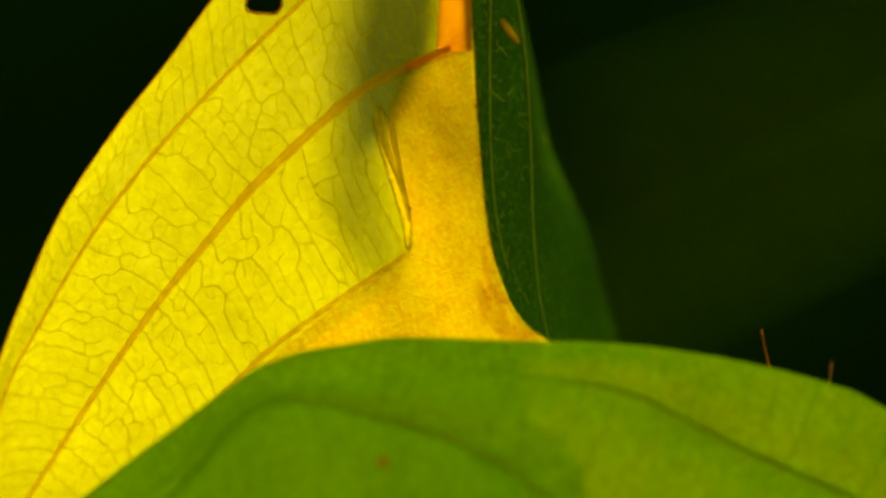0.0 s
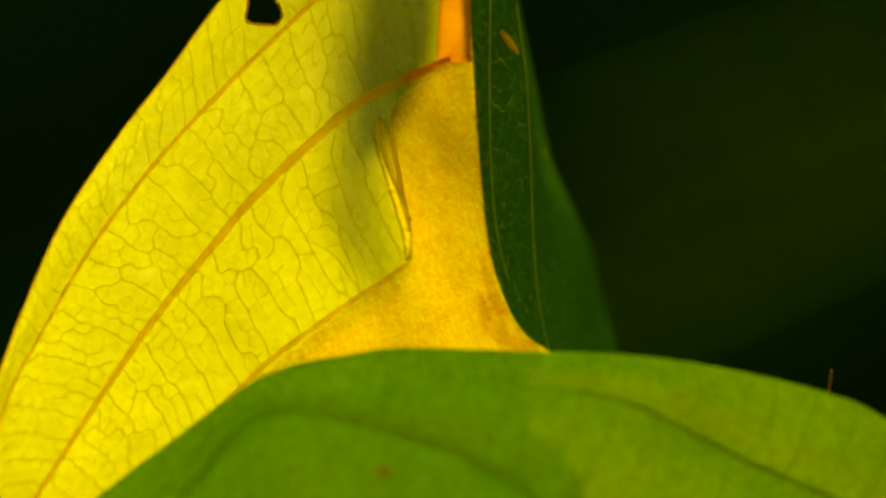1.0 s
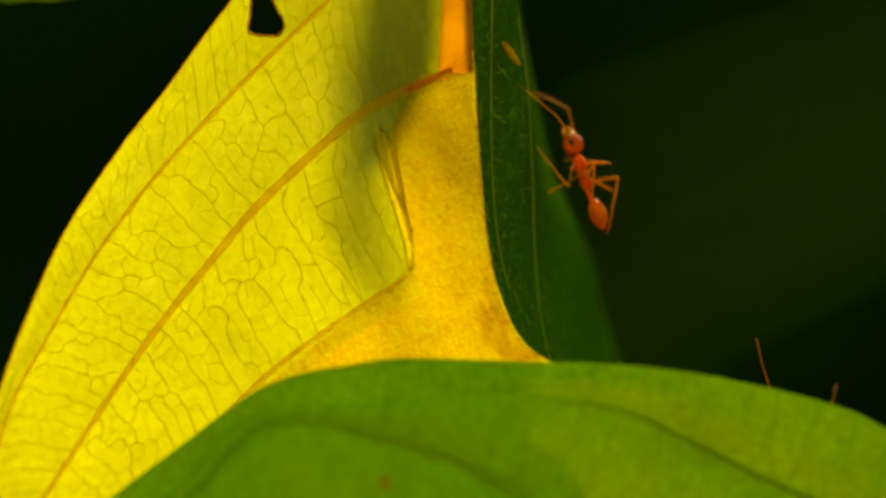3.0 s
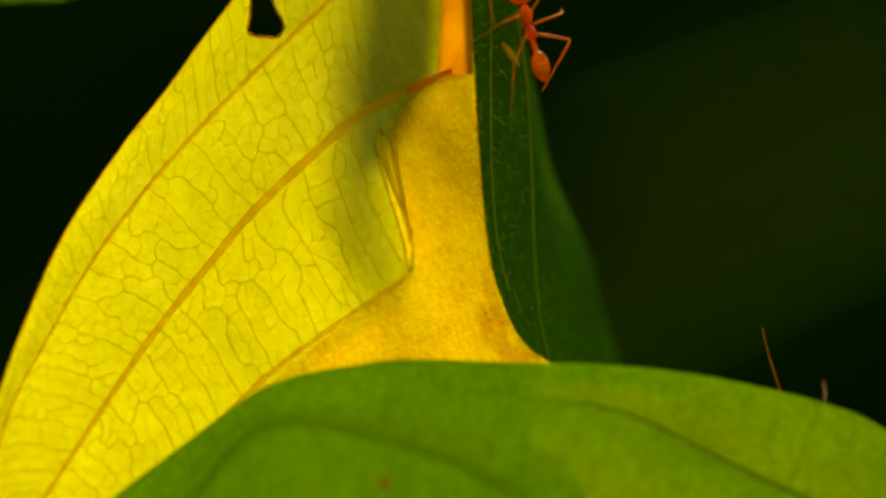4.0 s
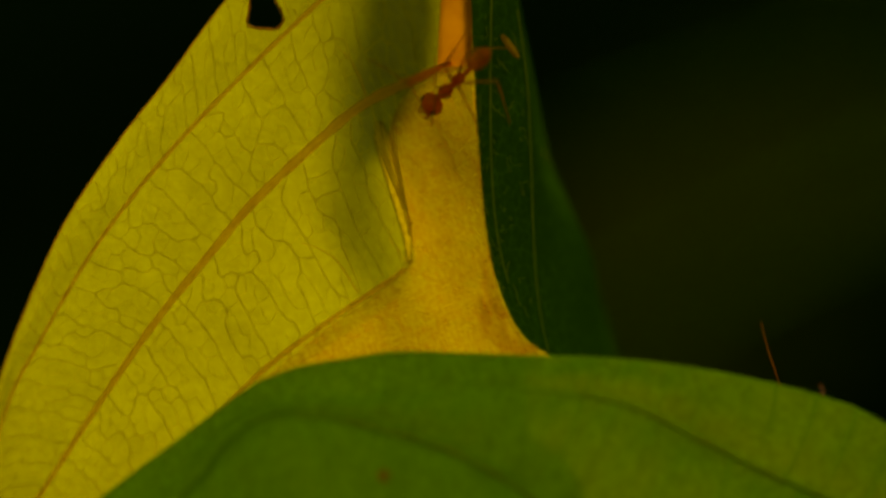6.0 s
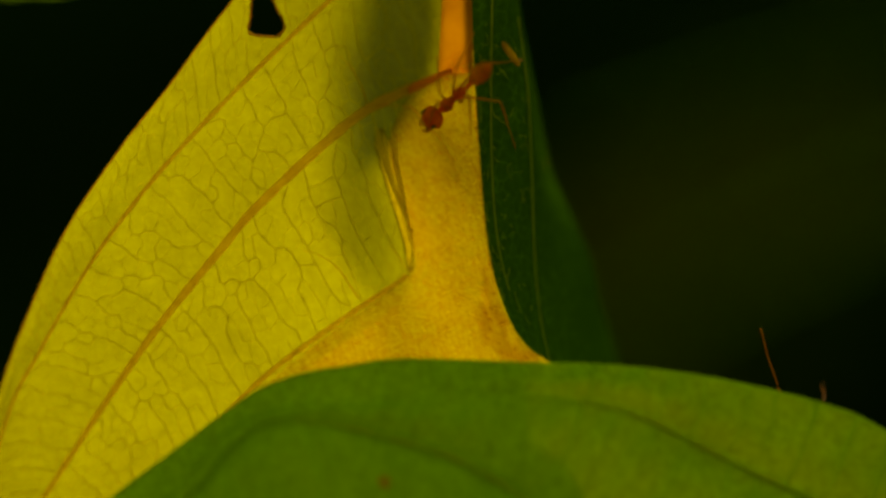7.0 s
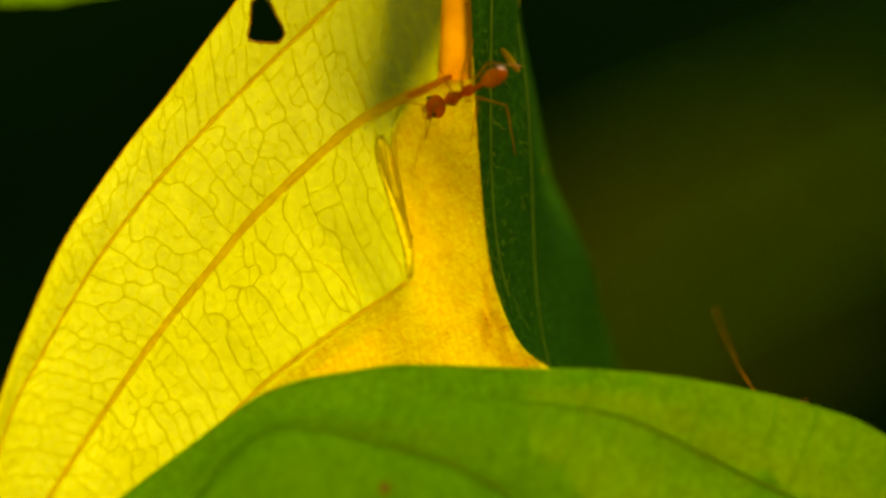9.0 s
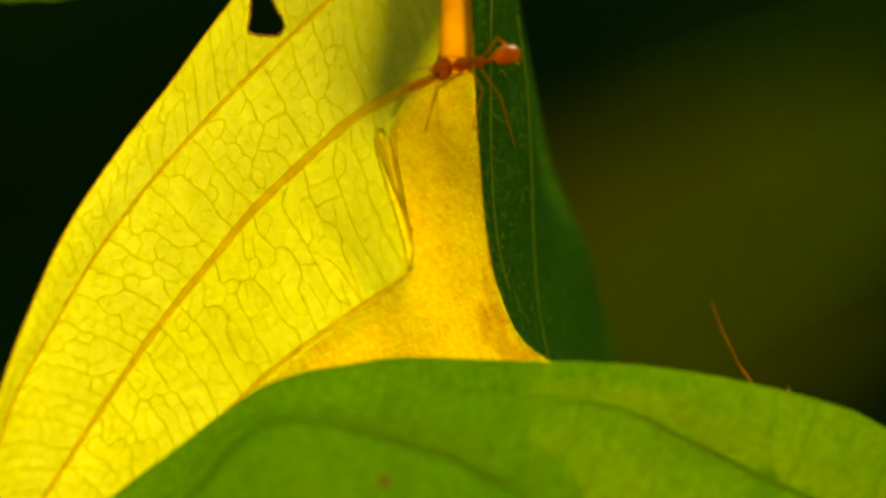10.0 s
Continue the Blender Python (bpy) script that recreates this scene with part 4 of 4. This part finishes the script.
    for x, z in ((0.75, -0.3), (-0.1, -0.3), (-0.85, -0.3)):
        for side in (-1, 1):
            bm = bmesh.new()
            tube(bm, np.array([(0, 0, 0), (0.35, 0, 0), (1.1, 0, 0.03), (2.0, 0, 0.02), (3.1, 0, 0)]) * MM,
                 [0.00008, 0.00012, 0.00011, 0.00009, 0.00008], 8)
            leg = part("leg", bm, M_LIMB, ant, "thin amber leg")
            leg.location = (x * k * MM, side * 0.42 * k * MM, z * k * MM)
            bm = bmesh.new()
            tube(bm, np.array([(0, 0, 0), (0.7, 0, 0.05), (1.7, 0, 0.06), (2.5, 0, 0.02), (2.7, 0, 0), (3.5, 0, 0.04), (4.9, 0, 0.02), (5.3, 0, 0)]) * MM,
                 [0.00008, 0.0001, 0.00009, 0.00007, 0.00005, 0.00005, 0.00006, 0.00003], 6)
            shin = part("shin", bm, M_LIMB, leg)
            shin.location = (0.0031, 0, 0)
    return ant


ant_one = ant_body("orange-red weaver ant crawling over the silk and leaves", (2.0, 1.7, 0.9), (4.2, 0.8, -1.2))
ant_two = ant_body("weaver ant hidden behind the green leaf, antennae raised", (4.4, 0.8, 0.3), (5.8, -0.2, -0.3))

# ---- small things ----
bm = bmesh.new()
tube(bm, spline([(5.2, -3, 18.5), (5.4, -3, 18.2), (5.9, -3, 17.5), (6.5, -3, 16.7), (6.7, -3, 16.4)], 14), [0.0001, 0.0002, 0.00026, 0.00028, 0.00028, 0.0003, 0.0003, 0.0003, 0.0003, 0.00028, 0.00026, 0.00024, 0.0002, 0.0001], 8)
husk = part("plant_husk", bm, M_HUSK, None)
tagged(husk, "dry straw-coloured husk stuck on the dark leaf", "plant debris")


def crumb(x, y, z, r, label, material):
    bm = bmesh.new()
    blob(bm, (x, y, z), (r, r * 0.4, r * 0.8), lambda a, b, c: (a * (1 + 0.3 * math.sin(5 * c)), b, c * (1 + 0.3 * math.sin(4 * a))), 10, 8)
    return tagged(part("speck", bm, material, None), label, "speck")


spot = Vector((-5.1, 0, -19.5)) * MM
crumb(spot.x / MM, front.depth(spot.x, spot.z) / MM, spot.z / MM, 0.65, "brown spot on the green leaf", M_SPOT)
crumb(*(-2.8, -2.5, 1.9), 0.16, "dark speck caught in the silk", M_SPOT)


# ---- what moves ----
def frame_of(ways):
    f, u = Vector(ways[0]).normalized(), Vector(ways[1])
    left = u.cross(f).normalized()
    u = f.cross(left)
    return Matrix((f, left, u)).transposed().to_4x4()


def two_bones(hip, foot, pole, upper, lower):
    """The knee of a leg from hip to foot that bends towards pole."""
    d = foot - hip
    n = min(max(d.length, abs(upper - lower) + 1e-4), upper + lower - 1e-4)
    d = d.normalized()
    a = (upper * upper - lower * lower + n * n) / (2 * n)
    h = math.sqrt(max(upper * upper - a * a, 0))
    side = (pole - d * pole.dot(d)).normalized()
    return hip + d * a + side * h


def along(a, b, up):
    x = (b - a).normalized()
    y = up.cross(x).normalized()
    m = Matrix((x, y, x.cross(y))).transposed().to_4x4()
    return Matrix.Translation(a) @ m


def motions():
    # seconds, place (mm), heading in the picture plane (degrees), then which way the back of the ant faces
    climb = [
        (0.0, (22.4, 2, -23.5), 108, (0.93, -0.35, 0.2)),
        (1.0, (21, 2, -20.5), 108, (0.93, -0.35, 0.2)),
        (1.25, (20.3, 2, -16.3), 108, (0.93, -0.35, 0.2)),
        (1.5, (19.4, 2, -11.4), 108, (0.93, -0.35, 0.2)),
        (2.0, (17.0, 2, -5.5), 108, (0.93, -0.35, 0.2)),
        (2.5, (14.9, 2, 0.2), 108, (0.93, -0.35, 0.2)),
        (2.7, (14.0, 2, 2.3), 108, (0.93, -0.4, 0.2)),
        (3.3, (10.8, 0, 11.7), 110, (0.6, -0.8, 0.1)),
    ]
    turn_round = [
        (3.8, (7.5, -3, 19.6), 110, (0.3, -1, 0)),
        (4.3, (7.5, -3, 21), 99, (0.1, -1, 0)),
        (4.5, (7.5, -3, 21.2), 98, (0.1, -1, 0)),
        (4.8, (7.6, -3, 19.6), 106, (0.1, -1, 0)),
        (5.0, (6.5, -4, 19.2), 130, (0.1, -1, 0.3)),
        (5.2, (4.8, -5, 18.3), 158, (0.0, -0.7, 0.7)),
        (5.5, (3.3, -4.8, 18.1), 168, (0.0, -0.6, 0.8)),
        (5.8, (2.1, -4.8, 16.3), 213, (-0.1, -0.9, 0.4)),
        (6.0, (0.8, -4.8, 13.9), 222, (-0.1, -1, 0.2)),
    ]
    stay = [
        (6.2, (0.9, -4.8, 13.7), 222, (-0.1, -1, 0.2)),
        (7.3, (0.8, -4.8, 13.2), 221, (-0.1, -1, 0.2)),
        (7.6, (1.0, -4.8, 13.5), 216, (-0.1, -1, 0.2)),
        (8.0, (1.5, -4.8, 14.2), 214, (-0.1, -1, 0.25)),
        (8.5, (1.7, -4.8, 14.3), 206, (-0.1, -1, 0.3)),
        (9.0, (1.5, -4.8, 14.3), 205, (-0.1, -1, 0.3)),
        (9.4, (1.3, -4.8, 14), 205, (-0.1, -1, 0.3)),
        (9.7, (-0.2, -4.8, 14.6), 197, (0.0, -1, 0.4)),
        (10.0, (2.3, -4.8, 16.4), 190, (0.0, -1, 0.5)),
    ]
    keys = [(t, Vector(p) * MM, math.radians(h), Vector(u)) for t, p, h, u in climb + turn_round + stay]

    def ant_pose(t):
        for a, b in zip(keys, keys[1:]):
            if t <= b[0]:
                w = (t - a[0]) / (b[0] - a[0])
                break
        else:
            a, b, w = keys[-2], keys[-1], 1.0
        p = a[1].lerp(b[1], w)
        h = a[2] + (b[2] - a[2]) * w
        u = a[3].lerp(b[3], w)
        dip = 0.62 * min(max((t - 5.2) / 0.6, 0), 1)
        f = Vector((math.cos(h), dip, math.sin(h)))
        return Matrix.Translation(p) @ frame_of((f, u))

    # where the feet hold once the ant stands on the silk, per leg: front, middle, hind; right then left
    stand = [Vector(p) * MM for p in (
        (-0.6, -3, 17.3), (-1.6, -2.5, 10.4),
        (2.7, -3.5, 19.3), (2.4, -3.5, 10.3),
        (7, -2.6, 16.9), (6.4, -1.5, 9.1))]
    # and where they hold while it pauses on the edge of the dark leaf
    pause = [Vector(p) * MM for p in (
        (10.2, 3, 26.9), (3.4, -3.4, 24.8),
        (10.6, 4, 21.9), (2.7, -3.6, 18.6),
        (8.7, -1.5, 14.2), (6, -1.4, 12.1))]
    legs = [o for o in ant_one.children if o.name.startswith("leg")]
    times = [round(0.1 * i, 1) for i in range(101)]
    walk(ant_one, [(t, ant_pose(t)) for t in times])
    rest = [Vector((2.8, 2.4, -2.0)), Vector((-0.6, 3.0, -2.0)), Vector((-4.4, 1.9, -1.2))]
    # while it climbs, the fore legs hold the leaf under it and only the hind knees stand over its back
    rest_climb = [Vector((2.6, 1.6, -2.6)), Vector((0.2, 2.2, -2.9)), Vector((-5.0, 0.7, -0.3))]
    pole_climb = [Vector((0.3, 1, -0.5)), Vector((-0.2, 1, -0.5)), Vector((0.1, 0.25, 1.0))]
    for i, leg in enumerate(legs):
        side = -1 if i % 2 == 0 else 1
        hip = leg.location.copy()
        rows_leg, rows_shin = [], []
        shin = leg.children[0]
        for t in times:
            m = ant_pose(t)
            up_leaf = min(max((3.5 - t) / 0.4, 0), 1)
            r = rest[i // 2].lerp(rest_climb[i // 2], up_leaf)
            step = math.sin(t * 2 * math.pi * 1.6 + math.pi * ((i // 2 + i) % 2))
            lift = max(0.0, math.cos(t * 2 * math.pi * 1.6 + math.pi * ((i // 2 + i) % 2)))
            calm = 1.0 if t < 3.7 or 4.8 < t < 6.2 else 0.1
            gait = Vector((r.x + 0.9 * step * calm, side * r.y, r.z + 0.6 * lift * calm)) * MM
            held = m.inverted() @ stand[i]
            w = min(max((t - 5.6) / 0.6, 0), 1)
            foot = gait.lerp(held, w * w * (3 - 2 * w))
            w = min(max((t - 3.5) / 0.3, 0), 1) * min(max((5.1 - t) / 0.25, 0), 1)
            foot = foot.lerp(m.inverted() @ pause[i], w * w * (3 - 2 * w))
            pole = (Vector((0.1, side * 0.25, 1.0)), Vector((0.0, side * 0.2, 1.0)), Vector((-0.2, side * 0.5, 1.0)))[i // 2]
            own = pole_climb[i // 2]
            pole = pole.lerp(Vector((own.x, side * own.y, own.z)), up_leaf)
            w = min(max((t - 5.6) / 0.6, 0), 1)
            out = (Vector((-0.2, -1, 0.3)), Vector((-0.3, -0.8, 0.2)), Vector((0.0, -1, 0.5)), Vector((0.3, -0.9, 0.1)), Vector((0.2, -1, 0.6)), Vector((1.0, -0.4, 0.7)))[i]
            pole = pole.lerp(m.to_3x3().inverted() @ out, w)
            w = min(max((t - 3.5) / 0.3, 0), 1) * min(max((5.1 - t) / 0.25, 0), 1)
            out = (Vector((1, -0.5, 0.5)), Vector((-1, -0.5, 0.5)), Vector((1, -0.3, 0.3)), Vector((-0.5, -0.9, 0.2)), Vector((1, -0.1, 0.7)), Vector((-0.2, -1, 0.3)))[i]
            pole = pole.lerp(m.to_3x3().inverted() @ out, w)
            knee = two_bones(hip, foot, pole, 3.1 * MM, 5.3 * MM)
            a = along(hip, knee, pole)
            b = along(knee, foot, pole)
            rows_leg.append((t, a))
            rows_shin.append((t, a.inverted() @ b))
        walk(leg, rows_leg)
        walk(shin, rows_shin)

    # the feelers of the first ant play while it climbs, then reach for the leaf and the silk: seconds, then the tips (mm)
    reach = [(5.9, (-5.5, 15.5), (-0.6, 9.4)), (6.0, (-4.4, 14.4), (-0.3, 9.4)), (7.4, (-3.1, 11), (-0.4, 9.3)), (7.8, (-5, 15), (0, 9.4)), (8.0, (-7.6, 17.3), (0.5, 9.9)),
             (8.5, (-8.2, 13.8), (-0.3, 8.7)), (8.8, (-6, 13.5), (-1, 9.5)), (9.0, (-4.1, 12.4), (-2, 10.3)), (9.5, (-2.8, 12.5), (-2.5, 9.6)), (9.7, (-3.5, 13), (-3, 11)), (10.0, (-2.2, 14.5), (-0.7, 14))]
    head_one = [o for o in ant_one.children if o.name.startswith("head")][0]
    first = [o for o in head_one.children if o.name.startswith("antenna")]
    for n, (side, feeler) in enumerate(zip((-1, 1), first)):
        base = feeler.location.copy()
        own = Vector((6.2, side * 2.5, -0.3)).normalized()
        rows_reach = []
        for t in times:
            free = pose(0, 0, 0, 0, 14 * math.sin(5.3 * t + side) + 8 + 42 * min(max((3.2 - t) / 0.4, 0), 1), 16 * math.sin(3.7 * t + 2 * side) - side * 10).to_quaternion()
            x, z = (np.interp(t, [r[0] for r in reach], [r[1 + n][i] for r in reach]) for i in range(2))
            goal = Vector((x, -4.6, z)) * MM
            way = (ant_pose(t) @ Matrix.Translation(head_one.location)).inverted() @ goal - base
            held = own.rotation_difference(way.normalized())
            q = free.slerp(held, min(max((t - 5.4) / 0.5, 0), 1))
            rows_reach.append((t, Matrix.Translation(base) @ q.to_matrix().to_4x4()))
        walk(feeler, rows_reach)

    for i, leg in enumerate(o for o in ant_two.children if o.name.startswith("leg")):
        side = -1 if i % 2 == 0 else 1
        hip = leg.location.copy()
        foot = Vector((-2.0 - 1.2 * (i // 2), side * 3.4, -2.0)) * MM
        pole = Vector((-0.6, side * 0.5, 0.8))
        knee = two_bones(hip, foot, pole, 3.1 * MM, 5.3 * MM)
        a = along(hip, knee, pole)
        walk(leg, [(0, a), (10, a)])
        b = a.inverted() @ along(knee, foot, pole)
        walk(leg.children[0], [(0, b), (10, b)])

    # second ant: only its antennae rise above the leaf
    place = [(0, (31.5, -3, -21.2)), (2.7, (31.4, -3, -21)), (3.8, (32, -3, -19.6)), (7.5, (32, -3, -19.4)), (8.0, (28.8, -3, -16.6)), (9.2, (28.9, -3, -17)), (9.5, (28.9, -3, -15.7)), (9.8, (28.9, -3, -17)), (10, (28.9, -3, -17))]
    upright = frame_of(((0, 0, 1), (0, -1, 0)))
    spots = [(t, Vector(p) * MM) for t, p in place]
    walk(ant_two, [(t, Matrix.Translation(p) @ upright) for t, p in spots])
    tips = [(0.0, (28.4, -8.8)), (0.5, (28.6, -8.4)), (0.8, (28.6, -9.5)), (1.0, (29.4, -14)), (1.2, (28.6, -12)), (1.5, (27.6, -8.7)), (1.8, (26.5, -11.5)), (2.0, (26, -13.5)), (2.2, (26, -11)), (2.5, (26.2, -8.5)),
            (2.7, (27, -8)), (3.8, (28.3, -6.7)), (5.0, (28.1, -6.8)), (6.0, (28.3, -6.8)), (7.5, (28.0, -6.5)), (7.7, (24, -6.5)), (7.9, (20.1, -6.8)), (8.0, (20, -6.2)), (8.2, (18.8, -8)), (8.4, (22.5, -5)),
            (8.5, (25.6, -4.1)), (8.8, (22.5, -4.6)), (9.0, (23.6, -3.3)), (9.3, (22, -6)), (9.5, (21.5, -10.3)), (9.7, (22, -7)), (9.9, (23, -3.9)), (10.0, (23.1, -3.5))]
    # from 8.4 s on the feeler trembles fast
    tremble = [round(8.425 + 0.05 * i, 3) for i in range(31)]
    tips = [k for k in tips if k[0] < 8.4] + [(t, tuple(np.interp(t, [k[0] for k in tips], [k[1][n] for k in tips]) + (1.5, 0.3)[n] * (-1) ** i for n in range(2))) for i, t in enumerate(tremble)] + tips[-1:]
    head = [o for o in ant_two.children if o.name.startswith("head")][0]
    for n, feeler in enumerate(o for o in head.children if o.name.startswith("antenna")):
        base = feeler.location.copy()
        side = (-1, 1)[n]
        own = Vector((10.2, side * 0.6, 0.0)).normalized()
        rows_tip = []
        for t, p in tips:
            body = Vector([np.interp(t, [q[0] for q in spots], [q[1][i] for q in spots]) for i in range(3)])
            m = Matrix.Translation(body) @ upright @ Matrix.Translation(head.location)
            goal = Vector((p[0], -3, p[1])) * MM if side == 1 else Vector((35.3, 5, -11.6)) * MM + Vector((-0.0026, 0, -0.001)) * min(max((t - 8.1) / 1.3, 0), 1) + Vector((0.0006 * math.sin(3 * t), 0, 0.0006 * math.sin(2 * t)))
            way = (m.inverted() @ goal) - base
            short = 0.0102 ** 2 - way.length ** 2
            if short > 0:
                way = way + Vector((0, 0, -math.sqrt(short)))
            rows_tip.append((t, Matrix.Translation(base) @ own.rotation_difference(way.normalized()).to_matrix().to_4x4()))
        walk(feeler, rows_tip)

    walk(twig, [(0, pose(0, 0, 0)), (6.4, pose(0, 0, 0)), (7.3, pose(0.0003, 0, 0.001)), (8.2, pose(0.001, 0, 0.003)), (9.0, pose(0.0013, 0, 0.004)), (10, pose(0.0013, 0, 0.004))])
    # the added shoot is lifted so that its shade leaves the blade
    walk(side_shoot, [(0, pose(0, 0, 0)), (6.6, pose(0, 0, 0)), (7.3, pose(0, 0, 0.006)), (8.2, pose(0, 0, 0.022)), (9.0, pose(0, 0, 0.027)), (10, pose(0, 0, 0.027))])

    # the added bough dims the sun and swings back; sway_mm: millimetres between the sun's middle and the leaf's margin
    for_bough = []
    for t, sway_mm in ((0, 134), (3.8, 134), (4.5, 106), (5.2, 92), (5.6, 74), (6.0, 62), (6.2, 58), (6.8, 60), (7.3, 66), (7.9, 80), (8.5, 96), (9.0, 121), (10, 134)):
        turn = Matrix.Rotation(-math.asin(sway_mm * MM / BOUGH_LONG), 4, sun_way)
        for_bough.append((t, Matrix.Translation(BOUGH_ROOT - Vector(tree.location)) @ turn))
    walk(bough, for_bough)

    # the leaf behind is turned to make it brighter or darker
    walk(tilted_low, [(t, pose(0.056, 0.6, -0.018, rx, -28, 0)) for t, rx in ((0, 33), (2.7, 33), (4.5, 37), (5.5, 47), (6.2, 55), (7.3, 47), (8.0, 49), (8.5, 57), (9.0, 63), (9.5, 69), (10, 76))])

    # the higher leaf is turned for its brightness too
    walk(tilted_high, [(t, pose(0.134, 0.66, 0.056, rx, -16, 0)) for t, rx in ((0, 34), (3.0, 36), (5.5, 40), (7.3, 36), (8.5, 35), (10, 40))])


motions()
